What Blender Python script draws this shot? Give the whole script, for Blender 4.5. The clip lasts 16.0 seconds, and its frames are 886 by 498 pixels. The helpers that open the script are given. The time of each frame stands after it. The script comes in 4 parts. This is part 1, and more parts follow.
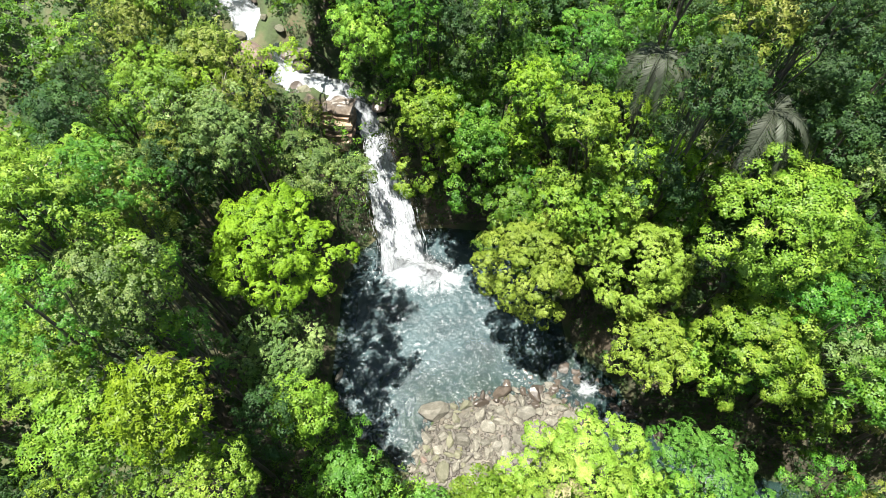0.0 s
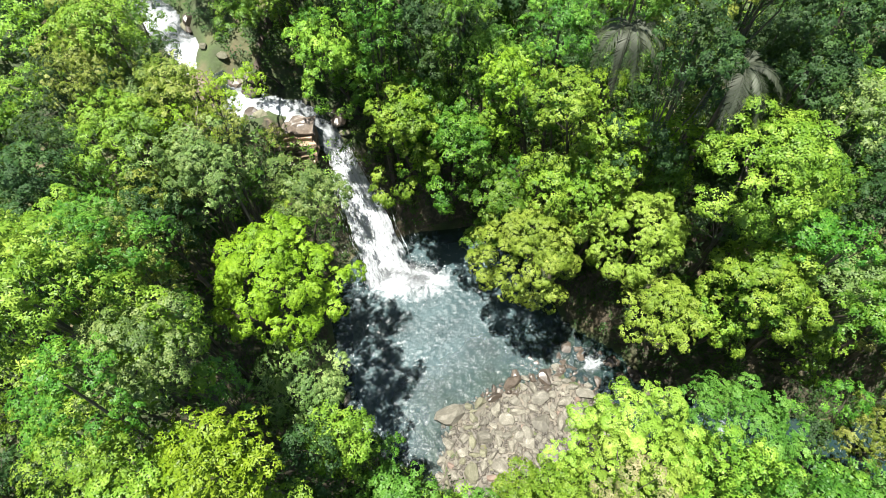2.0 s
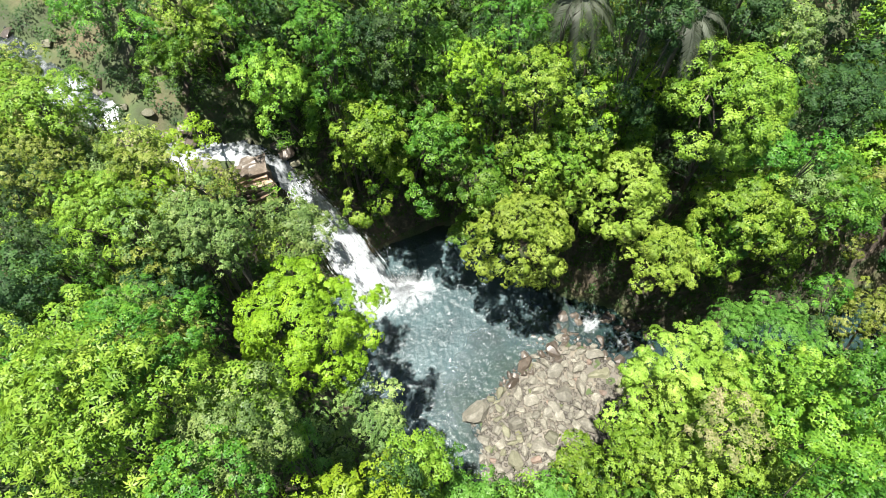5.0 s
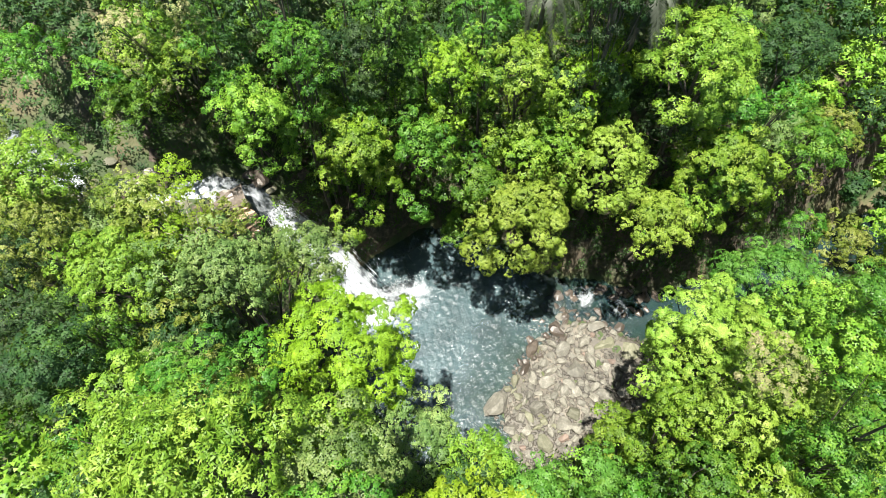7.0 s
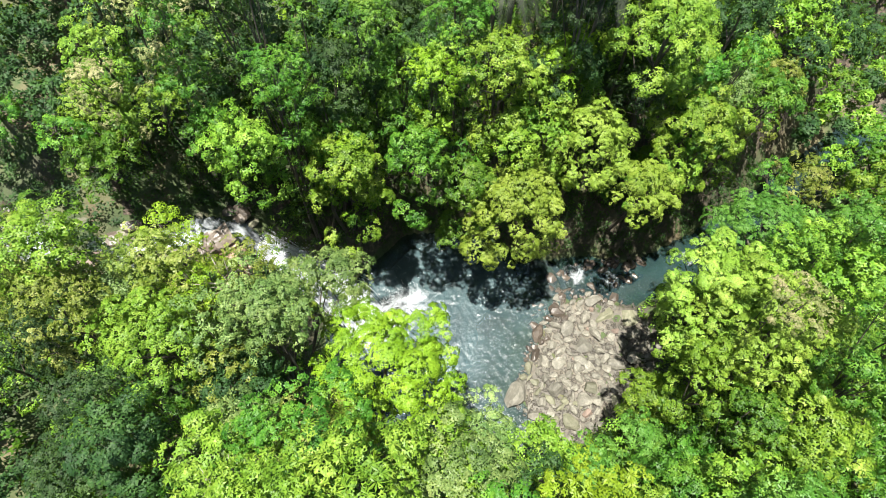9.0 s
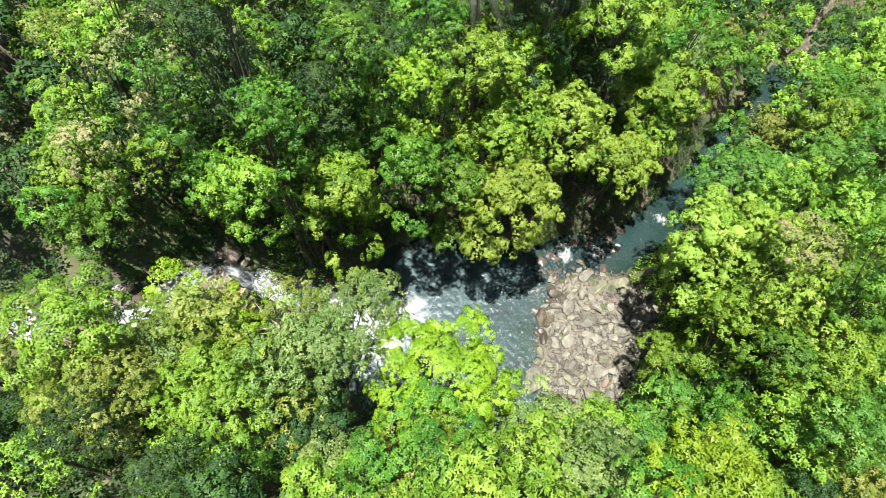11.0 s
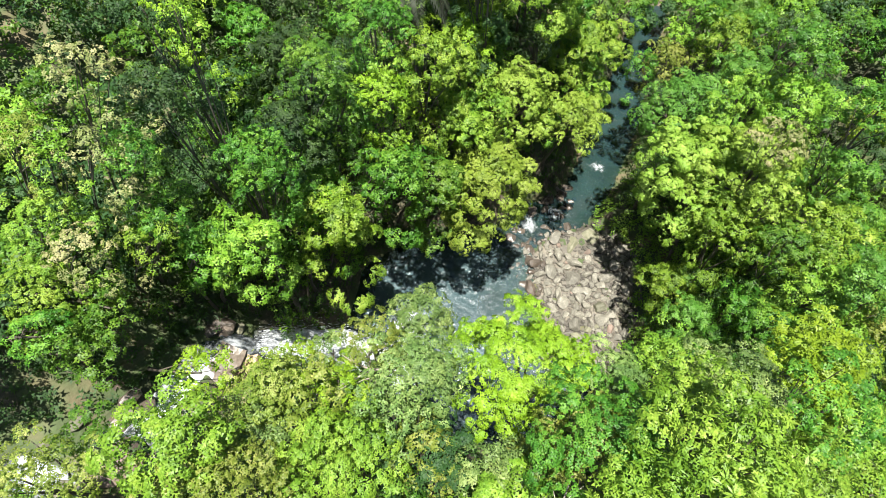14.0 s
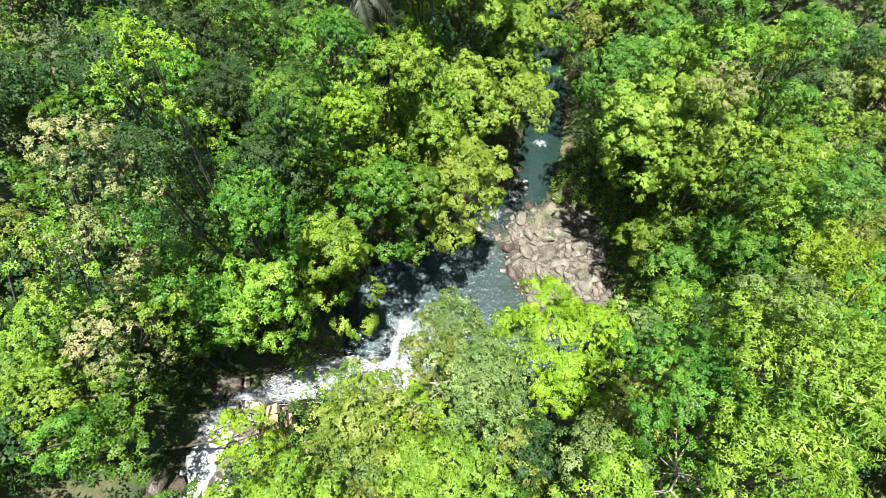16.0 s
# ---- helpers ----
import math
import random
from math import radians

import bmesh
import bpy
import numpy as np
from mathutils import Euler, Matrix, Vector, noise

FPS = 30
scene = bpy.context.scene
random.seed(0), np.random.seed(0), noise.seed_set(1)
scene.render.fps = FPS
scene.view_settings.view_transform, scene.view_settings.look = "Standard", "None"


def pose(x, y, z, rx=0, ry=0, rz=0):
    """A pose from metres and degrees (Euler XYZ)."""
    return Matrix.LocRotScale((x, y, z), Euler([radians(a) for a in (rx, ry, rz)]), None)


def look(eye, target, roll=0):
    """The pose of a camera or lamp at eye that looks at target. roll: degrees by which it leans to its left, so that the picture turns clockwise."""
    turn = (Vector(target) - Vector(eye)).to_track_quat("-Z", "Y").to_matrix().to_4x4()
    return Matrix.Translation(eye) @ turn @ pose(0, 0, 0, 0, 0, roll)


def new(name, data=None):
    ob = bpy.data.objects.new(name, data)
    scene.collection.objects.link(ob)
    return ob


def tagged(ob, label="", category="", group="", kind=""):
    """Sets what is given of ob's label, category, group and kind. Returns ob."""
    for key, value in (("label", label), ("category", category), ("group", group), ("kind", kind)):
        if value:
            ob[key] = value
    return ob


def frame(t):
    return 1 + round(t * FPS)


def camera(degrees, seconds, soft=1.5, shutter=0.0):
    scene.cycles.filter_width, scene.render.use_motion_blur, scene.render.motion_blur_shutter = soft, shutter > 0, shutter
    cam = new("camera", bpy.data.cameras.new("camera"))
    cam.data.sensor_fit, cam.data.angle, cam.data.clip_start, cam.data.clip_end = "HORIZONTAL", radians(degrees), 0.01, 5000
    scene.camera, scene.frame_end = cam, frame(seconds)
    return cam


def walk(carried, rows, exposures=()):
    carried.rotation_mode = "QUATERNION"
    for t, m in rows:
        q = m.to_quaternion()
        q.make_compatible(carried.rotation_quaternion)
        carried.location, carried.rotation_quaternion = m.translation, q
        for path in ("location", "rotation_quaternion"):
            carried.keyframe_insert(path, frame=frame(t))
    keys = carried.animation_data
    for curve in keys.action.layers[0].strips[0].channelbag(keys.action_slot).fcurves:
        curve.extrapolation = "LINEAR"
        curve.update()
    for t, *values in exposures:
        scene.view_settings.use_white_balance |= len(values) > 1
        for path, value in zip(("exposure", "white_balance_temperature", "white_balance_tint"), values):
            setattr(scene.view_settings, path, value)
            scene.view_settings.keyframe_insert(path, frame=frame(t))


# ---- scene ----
cam = camera(76.7, 16.0, soft=0.6)
METRES, EYE, TILT, LEAN, TURN = 30.0, 41.7, -59.8, 0.4, 0.0
ROWS = [
    (0.0, 0.0, 0.0, 0.0, 0.0, 0.0, 0.0),
    (0.5, -0.0269, 0.0033, 0.0015, -1.42, -0.02, 2.39),
    (1.0, -0.0539, 0.0076, 0.0037, -2.91, -0.08, 4.92),
    (1.5, -0.0807, 0.0118, 0.0075, -4.4, -0.21, 7.43),
    (2.0, -0.107, 0.0162, 0.0125, -5.89, -0.4, 9.95),
    (2.5, -0.1333, 0.0206, 0.0185, -7.41, -0.7, 12.43),
    (3.0, -0.1585, 0.0252, 0.0252, -8.9, -1.03, 14.89),
    (3.5, -0.1839, 0.0302, 0.0334, -10.44, -1.43, 17.3),
    (4.0, -0.2089, 0.0357, 0.0424, -12.0, -1.88, 19.65),
    (6.5, -0.3368, 0.0728, 0.1082, -20.84, -5.6, 31.35),
    (7.0, -0.3611, 0.082, 0.1245, -22.89, -6.67, 33.66),
    (7.5, -0.3835, 0.0917, 0.1425, -25.04, -7.9, 35.95),
    (8.0, -0.4048, 0.1017, 0.1623, -27.29, -9.26, 38.21),
    (8.5, -0.426, 0.1127, 0.1836, -29.71, -10.77, 40.41),
    (9.0, -0.4464, 0.1243, 0.2066, -32.31, -12.45, 42.59),
    (11.5, -0.5283, 0.1893, 0.3377, -49.19, -25.0, 52.72),
    (12.0, -0.5411, 0.2045, 0.3659, -53.66, -28.58, 54.44),
    (12.5, -0.5519, 0.2205, 0.3946, -58.61, -32.62, 56.01),
    (13.0, -0.561, 0.2371, 0.4234, -64.09, -37.18, 57.4),
    (13.5, -0.5673, 0.2544, 0.4529, -70.66, -42.74, 58.64),
    (14.0, -0.5707, 0.2721, 0.4827, -77.83, -48.87, 59.56),
    (14.5, -0.5721, 0.2891, 0.5123, -85.26, -55.29, 60.07),
    (15.0, -0.5716, 0.3065, 0.5418, -92.83, -61.81, 60.17),
    (15.5, -0.5686, 0.3241, 0.571, -100.3, -68.23, 59.84),
    (16.0, -0.5634, 0.3409, 0.5999, -107.49, -74.4, 59.11),
]
walk(cam, [(t, pose(0, 0, EYE, TILT, LEAN, TURN) @ pose(METRES * x, METRES * y, METRES * z, 90 + pitch, roll, yaw)) for t, x, y, z, yaw, pitch, roll in ROWS])

# ---- light ----
SUN_TO = Vector((-0.15, 0.0, 1.0)).normalized()
world = bpy.data.worlds.new("sky_world")
scene.world = world
world.use_nodes = True
wn = world.node_tree.nodes
sky = wn.new("ShaderNodeTexSky")
sky.sky_type, sky.sun_disc = "NISHITA", False
sky.sun_elevation = math.asin(SUN_TO.z)
sky.sun_rotation = math.atan2(SUN_TO.x, SUN_TO.y)
wn["Background"].inputs["Strength"].default_value = 0.056
world.node_tree.links.new(sky.outputs["Color"], wn["Background"].inputs["Color"])
sun = new("sun", bpy.data.lights.new("sun", "SUN"))
sun.data.energy, sun.data.angle, sun.data.color = 5.0, radians(0.53), (1.0, 0.96, 0.88)
sun.matrix_world = look(SUN_TO * 100, (0, 0, 0))
scene.view_settings.exposure = 1.96


# ---- materials ----
def material(name):
    m = bpy.data.materials.new(name)
    m.use_nodes = True
    m.node_tree.nodes.clear()
    return m, m.node_tree.nodes, m.node_tree.links


def node(nodes, kind, **inputs):
    n = nodes.new("ShaderNode" + kind)
    for key, value in inputs.items():
        n.inputs[key.replace("_", " ")].default_value = value
    return n


def ramp(nodes, stops):
    n = nodes.new("ShaderNodeValToRGB")
    e = n.color_ramp.elements
    while len(e) < len(stops):
        e.new(0.5)
    for el, (p, c) in zip(e, stops):
        el.position, el.color = p, (*c, 1)
    return n


def leaf_material(name, dark, mid, young, gloss=0.48, through_light=0.40):
    """Leaves: each leaf its own shade, each tree a little of its own, patches of young growth."""
    m, n, l = material(name)
    geo, info, tc = n.new("ShaderNodeNewGeometry"), n.new("ShaderNodeObjectInfo"), n.new("ShaderNodeTexCoord")
    patch = node(n, "TexNoise", Scale=0.75, Detail=3.0, Roughness=0.6)
    l.new(tc.outputs["Object"], patch.inputs["Vector"])
    mix = node(n, "Math")
    mix.operation = "MULTIPLY_ADD"
    mix.inputs[1].default_value = 0.34
    l.new(geo.outputs["Random Per Island"], mix.inputs[0])
    shift = node(n, "MapRange", From_Min=0.3, From_Max=0.7, To_Min=0.02, To_Max=0.62)
    l.new(patch.outputs["Fac"], shift.inputs["Value"])
    l.new(shift.outputs["Result"], mix.inputs[2])
    col = ramp(n, [(0.0, dark), (0.45, mid), (0.85, young), (1.0, [young[0] * 1.14, young[1] * 1.08, young[2] * 1.2])])
    l.new(mix.outputs[0], col.inputs["Fac"])
    hue = node(n, "HueSaturation", Saturation=1.0)
    tree_hue = node(n, "MapRange", To_Min=0.488, To_Max=0.512)
    tree_val = node(n, "MapRange", To_Min=0.82, To_Max=1.16)
    l.new(info.outputs["Random"], tree_hue.inputs["Value"])
    l.new(info.outputs["Random"], tree_val.inputs["Value"])
    l.new(tree_hue.outputs["Result"], hue.inputs["Hue"])
    l.new(tree_val.outputs["Result"], hue.inputs["Value"])
    l.new(col.outputs["Color"], hue.inputs["Color"])
    p = node(n, "BsdfPrincipled", Roughness=gloss)
    p.inputs["Specular IOR Level"].default_value = 0.30
    tr = n.new("ShaderNodeBsdfTranslucent")
    warm = node(n, "MixRGB", Fac=0.5, Color2=(0.24, 0.40, 0.02, 1))
    l.new(hue.outputs["Color"], warm.inputs["Color1"])
    l.new(hue.outputs["Color"], p.inputs["Base Color"])
    l.new(warm.outputs["Color"], tr.inputs["Color"])
    mx, out = node(n, "MixShader", Fac=through_light), n.new("ShaderNodeOutputMaterial")
    l.new(p.outputs[0], mx.inputs[1])
    l.new(tr.outputs[0], mx.inputs[2])
    l.new(mx.outputs[0], out.inputs["Surface"])
    return m


LEAF = {
    "lime": leaf_material("leaf_lime", (0.065, 0.135, 0.006), (0.145, 0.250, 0.011), (0.25, 0.365, 0.028)),
    "fresh": leaf_material("leaf_fresh", (0.038, 0.100, 0.010), (0.120, 0.225, 0.018), (0.26, 0.365, 0.05)),
    "pale": leaf_material("leaf_pale", (0.075, 0.145, 0.016), (0.175, 0.275, 0.030), (0.31, 0.41, 0.075)),
    "green": leaf_material("leaf_green", (0.013, 0.055, 0.007), (0.048, 0.138, 0.012), (0.15, 0.27, 0.03)),
    # deep: dark-leaved kinds, set darker still to carry shade on slopes and in gaps
    "deep": leaf_material("leaf_deep_shade", (0.005, 0.018, 0.004), (0.012, 0.036, 0.006), (0.038, 0.080, 0.014), 0.65, 0.22),
    "grey": leaf_material("leaf_grey", (0.032, 0.07, 0.018), (0.09, 0.15, 0.036), (0.23, 0.29, 0.09), 0.5, 0.32),
    "emerald": leaf_material("leaf_emerald", (0.022, 0.085, 0.012), (0.065, 0.17, 0.02), (0.15, 0.28, 0.05)),
    "olive": leaf_material("leaf_olive", (0.04, 0.072, 0.01), (0.12, 0.165, 0.02), (0.30, 0.31, 0.09)),
    "tan": leaf_material("leaf_tan", (0.055, 0.10, 0.02), (0.14, 0.16, 0.05), (0.31, 0.28, 0.14), 0.6, 0.2),
    # palm: grey-green fronds, with the shade they hang in put into the colour
    "palm": leaf_material("leaf_palm", (0.012, 0.018, 0.010), (0.03, 0.038, 0.022), (0.065, 0.074, 0.052), 0.65, 0.12),
}


def surface_material(name, stops, scale, rough=(0.6, 0.9), bump=0.3, bump_scale=6.0, coords="Object"):
    m, n, l = material(name)
    tc = n.new("ShaderNodeTexCoord")
    big, small = node(n, "TexNoise", Scale=scale, Detail=6.0), node(n, "TexNoise", Scale=scale * bump_scale, Detail=8.0)
    l.new(tc.outputs[coords], big.inputs["Vector"])
    l.new(tc.outputs[coords], small.inputs["Vector"])
    mx = node(n, "MixRGB", Fac=0.4)
    l.new(big.outputs["Fac"], mx.inputs["Color1"])
    l.new(small.outputs["Fac"], mx.inputs["Color2"])
    col = ramp(n, stops)
    l.new(mx.outputs["Color"], col.inputs["Fac"])
    info = n.new("ShaderNodeObjectInfo")
    val = node(n, "MapRange", To_Min=0.7, To_Max=1.3)
    l.new(info.outputs["Random"], val.inputs["Value"])
    hue = node(n, "HueSaturation")
    l.new(val.outputs["Result"], hue.inputs["Value"])
    l.new(col.outputs["Color"], hue.inputs["Color"])
    p, out = n.new("ShaderNodeBsdfPrincipled"), n.new("ShaderNodeOutputMaterial")
    rg = node(n, "MapRange", To_Min=rough[0], To_Max=rough[1])
    l.new(small.outputs["Fac"], rg.inputs["Value"])
    l.new(rg.outputs["Result"], p.inputs["Roughness"])
    bp = node(n, "Bump", Strength=bump, Distance=0.08)
    l.new(small.outputs["Fac"], bp.inputs["Height"])
    l.new(bp.outputs["Normal"], p.inputs["Normal"])
    l.new(hue.outputs["Color"], p.inputs["Base Color"])
    l.new(p.outputs[0], out.inputs["Surface"])
    return m


BARK = surface_material("bark", [(0.3, (0.025, 0.02, 0.014)), (0.55, (0.07, 0.058, 0.042)), (0.75, (0.15, 0.13, 0.10))], 2.0)
PALE_BARK = surface_material("pale_bark", [(0.3, (0.12, 0.10, 0.08)), (0.6, (0.27, 0.24, 0.19))], 2.5)
STONE = surface_material("river_stone", [(0.3, (0.05, 0.047, 0.036)), (0.5, (0.105, 0.099, 0.078)), (0.7, (0.215, 0.205, 0.168))], 0.9)
WET_STONE = surface_material("wet_stone", [(0.3, (0.025, 0.02, 0.016)), (0.55, (0.065, 0.052, 0.04)), (0.75, (0.13, 0.11, 0.085))], 1.1, (0.25, 0.5))
RED_STONE = surface_material("red_stone", [(0.3, (0.06, 0.043, 0.034)), (0.55, (0.12, 0.088, 0.068)), (0.75, (0.20, 0.155, 0.12))], 0.8)
BAR_ROCK = surface_material("bar_rock", [(0.3, (0.02, 0.018, 0.013)), (0.5, (0.05, 0.044, 0.033)), (0.7, (0.11, 0.095, 0.07))], 0.5, (0.5, 0.8), 0.5, 9.0)
LEDGE = surface_material("ledge_rock", [(0.3, (0.07, 0.045, 0.028)), (0.5, (0.19, 0.13, 0.085)), (0.7, (0.36, 0.28, 0.20))], 1.6, (0.6, 0.9), 0.5)
MOSS_STONE = surface_material("moss_stone", [(0.3, (0.045, 0.047, 0.027)), (0.5, (0.085, 0.084, 0.052)), (0.7, (0.16, 0.15, 0.115))], 0.9)


def ground_material():
    """Leaf litter and moss; bare rock where it is steep."""
    m, n, l = material("forest_floor")
    tc, geo = n.new("ShaderNodeTexCoord"), n.new("ShaderNodeNewGeometry")
    a, b = node(n, "TexNoise", Scale=0.35, Detail=6.0), node(n, "TexNoise", Scale=3.5, Detail=8.0)
    for t in (a, b):
        l.new(tc.outputs["Object"], t.inputs["Vector"])
    floor_col = ramp(n, [(0.35, (0.022, 0.026, 0.010)), (0.5, (0.035, 0.055, 0.014)), (0.65, (0.085, 0.07, 0.035))])
    rock_col = ramp(n, [(0.35, (0.02, 0.016, 0.012)), (0.55, (0.06, 0.045, 0.032)), (0.7, (0.13, 0.10, 0.07))])
    l.new(a.outputs["Fac"], floor_col.inputs["Fac"])
    l.new(b.outputs["Fac"], rock_col.inputs["Fac"])
    sep = n.new("ShaderNodeSeparateXYZ")
    l.new(geo.outputs["True Normal"], sep.inputs[0])
    steep = node(n, "MapRange", From_Min=0.62, From_Max=0.40)
    l.new(sep.outputs["Z"], steep.inputs["Value"])
    mx = n.new("ShaderNodeMixRGB")
    l.new(steep.outputs["Result"], mx.inputs["Fac"])
    l.new(floor_col.outputs["Color"], mx.inputs["Color1"])
    l.new(rock_col.outputs["Color"], mx.inputs["Color2"])
    p, out = node(n, "BsdfPrincipled", Roughness=0.85), n.new("ShaderNodeOutputMaterial")
    bp = node(n, "Bump", Strength=0.6, Distance=0.15)
    l.new(b.outputs["Fac"], bp.inputs["Height"])
    l.new(bp.outputs["Normal"], p.inputs["Normal"])
    l.new(mx.outputs["Color"], p.inputs["Base Color"])
    l.new(p.outputs[0], out.inputs["Surface"])
    return m


def water_material(name, tint, clear, foam_spots=(), ripple=1.0, foam_level=0.5):
    """Water with its own colour, part clear, clearer where it is shallow; foam where it churns, round (x, y, reach)."""
    m, n, l = material(name)
    tc = n.new("ShaderNodeTexCoord")
    body = node(n, "BsdfPrincipled", Roughness=0.20, IOR=1.33)
    deep = node(n, "TexNoise", Scale=0.25, Detail=3.0)
    l.new(tc.outputs["Object"], deep.inputs["Vector"])
    col = ramp(n, [(0.35, [c * 0.7 for c in tint]), (0.65, [c * 1.3 for c in tint])])
    l.new(deep.outputs["Fac"], col.inputs["Fac"])
    wave = node(n, "TexNoise", Scale=5.5, Detail=4.0, Distortion=0.6)
    l.new(tc.outputs["Object"], wave.inputs["Vector"])
    bp = node(n, "Bump", Strength=0.75 * ripple, Distance=0.09)
    l.new(wave.outputs["Fac"], bp.inputs["Height"])
    l.new(bp.outputs["Normal"], body.inputs["Normal"])
    clear_sh = node(n, "BsdfTransparent", Color=(0.55, 0.66, 0.64, 1))
    mx = n.new("ShaderNodeMixShader")
    depth = n.new("ShaderNodeAttribute")
    depth.attribute_name = "depth"
    seen = node(n, "MapRange", From_Min=0.05, From_Max=0.8, To_Min=max(clear, 0.62), To_Max=clear)
    l.new(depth.outputs["Fac"], seen.inputs["Value"])
    l.new(seen.outputs["Result"], mx.inputs[0])
    l.new(body.outputs[0], mx.inputs[1])
    l.new(clear_sh.outputs[0], mx.inputs[2])
    out = n.new("ShaderNodeOutputMaterial")
    last = mx
    l.new(col.outputs["Color"], body.inputs["Base Color"])
    if foam_spots:
        flow = node(n, "TexNoise", Scale=1.3, Detail=8.0, Roughness=0.66, Distortion=0.9)
        l.new(tc.outputs["Object"], flow.inputs["Vector"])
        total = None
        for x, y, reach in foam_spots:
            d = n.new("ShaderNodeVectorMath")
            d.operation = "DISTANCE"
            d.inputs[1].default_value = (x, y, 0)
            flat = node(n, "VectorMath")
            flat.operation = "MULTIPLY"
            flat.inputs[1].default_value = (1, 1, 0)
            l.new(tc.outputs["Object"], flat.inputs[0])
            l.new(flat.outputs[0], d.inputs[0])
            r = node(n, "MapRange", From_Min=0.0, From_Max=reach, To_Min=1.0, To_Max=0.0)
            l.new(d.outputs["Value"], r.inputs["Value"])
            if total is None:
                total = r.outputs["Result"]
            else:
                mxm = node(n, "Math")
                mxm.operation = "MAXIMUM"
                l.new(total, mxm.inputs[0])
                l.new(r.outputs["Result"], mxm.inputs[1])
                total = mxm.outputs[0]
        add = node(n, "Math")
        add.operation = "ADD"
        l.new(total, add.inputs[0])
        rough = node(n, "MapRange", From_Min=0.25, From_Max=0.75, To_Min=-0.1, To_Max=1.0)
        rough.clamp = False
        l.new(flow.outputs["Fac"], rough.inputs["Value"])
        l.new(rough.outputs["Result"], add.inputs[1])
        edge = node(n, "MapRange", From_Min=foam_level + 0.16, From_Max=foam_level + 1.05, To_Min=0.0, To_Max=0.70)
        l.new(add.outputs[0], edge.inputs["Value"])
        foam = node(n, "BsdfDiffuse", Color=(0.50, 0.53, 0.55, 1))
        fm = n.new("ShaderNodeMixShader")
        l.new(edge.outputs["Result"], fm.inputs[0])
        l.new(mx.outputs[0], fm.inputs[1])
        l.new(foam.outputs[0], fm.inputs[2])
        last = fm
    l.new(last.outputs[0], out.inputs["Surface"])
    return m


def spray_material(name, alpha, streak):
    """White falling water, torn into streaks along the fall."""
    m, n, l = material(name)
    uv = n.new("ShaderNodeTexCoord")
    mp = node(n, "Mapping", Scale=streak)
    l.new(uv.outputs["UV"], mp.inputs["Vector"])
    tex = node(n, "TexNoise", Scale=1.0, Detail=6.0, Roughness=0.6)
    l.new(mp.outputs[0], tex.inputs["Vector"])
    sep = n.new("ShaderNodeSeparateXYZ")
    l.new(uv.outputs["UV"], sep.inputs[0])
    side = node(n, "Math")
    side.operation = "PINGPONG"
    side.inputs[1].default_value = 0.5
    l.new(sep.outputs["X"], side.inputs[0])
    rim = node(n, "MapRange", From_Min=0.0, From_Max=0.30, To_Min=-0.34, To_Max=0.0)
    l.new(side.outputs[0], rim.inputs["Value"])
    torn = node(n, "Math")
    torn.operation = "ADD"
    l.new(rim.outputs["Result"], torn.inputs[0])
    l.new(tex.outputs["Fac"], torn.inputs[1])
    head = node(n, "MapRange", From_Min=0.0, From_Max=0.18, To_Min=0.12, To_Max=1.0)
    l.new(sep.outputs["Y"], head.inputs["Value"])
    thin = node(n, "Math")
    thin.operation = "MULTIPLY"
    l.new(head.outputs["Result"], thin.inputs[1])
    a = node(n, "MapRange", From_Min=0.30, From_Max=0.52, To_Min=alpha[0], To_Max=alpha[1])
    l.new(torn.outputs[0], a.inputs["Value"])
    l.new(a.outputs["Result"], thin.inputs[0])
    d, t = node(n, "BsdfDiffuse", Color=(0.50, 0.53, 0.56, 1)), node(n, "BsdfTranslucent", Color=(0.50, 0.53, 0.56, 1))
    w, mx = node(n, "MixShader", Fac=0.45), n.new("ShaderNodeMixShader")
    l.new(d.outputs[0], w.inputs[1])
    l.new(t.outputs[0], w.inputs[2])
    l.new(thin.outputs[0], mx.inputs[0])
    l.new(n.new("ShaderNodeBsdfTransparent").outputs[0], mx.inputs[1])
    l.new(w.outputs[0], mx.inputs[2])
    l.new(mx.outputs[0], n.new("ShaderNodeOutputMaterial").inputs["Surface"])
    return m


def drop_material():
    """Drops and torn strands: white, lit through."""
    m, n, l = material("spray")
    d, t = node(n, "BsdfDiffuse", Color=(0.66, 0.69, 0.71, 1)), node(n, "BsdfTranslucent", Color=(0.66, 0.69, 0.71, 1))
    w = node(n, "MixShader", Fac=0.5)
    l.new(d.outputs[0], w.inputs[1])
    l.new(t.outputs[0], w.inputs[2])
    l.new(w.outputs[0], n.new("ShaderNodeOutputMaterial").inputs["Surface"])
    return m


GROUND = ground_material()
POOL = water_material("pool_water", (0.036, 0.059, 0.064), 0.12, [(-3.6, 22.2, 2.4), (-2.2, 21.8, 2.5), (0.0, 21.5, 2.0)])
STREAM = water_material("stream_water", (0.012, 0.030, 0.036), 0.25, [(10.6, 12.2, 2.0), (12.2, 9.6, 1.7), (18.6, 5.6, 1.3)], 1.3, 0.80)
UPPER = water_material("upper_water", (0.022, 0.028, 0.030), 0.06, [(-11.4, 32.5, 2.2), (-9.4, 32.0, 2.4), (-7.8, 31.6, 1.8), (-14.9, 36.4, 2.2), (-17.0, 39.4, 1.8), (-6.2, 30.8, 1.2)], 1.6, 0.36)
FALL = spray_material("falling_water", (0.72, 1.0), (16.0, 1.3, 1.0))
DROPS = drop_material()


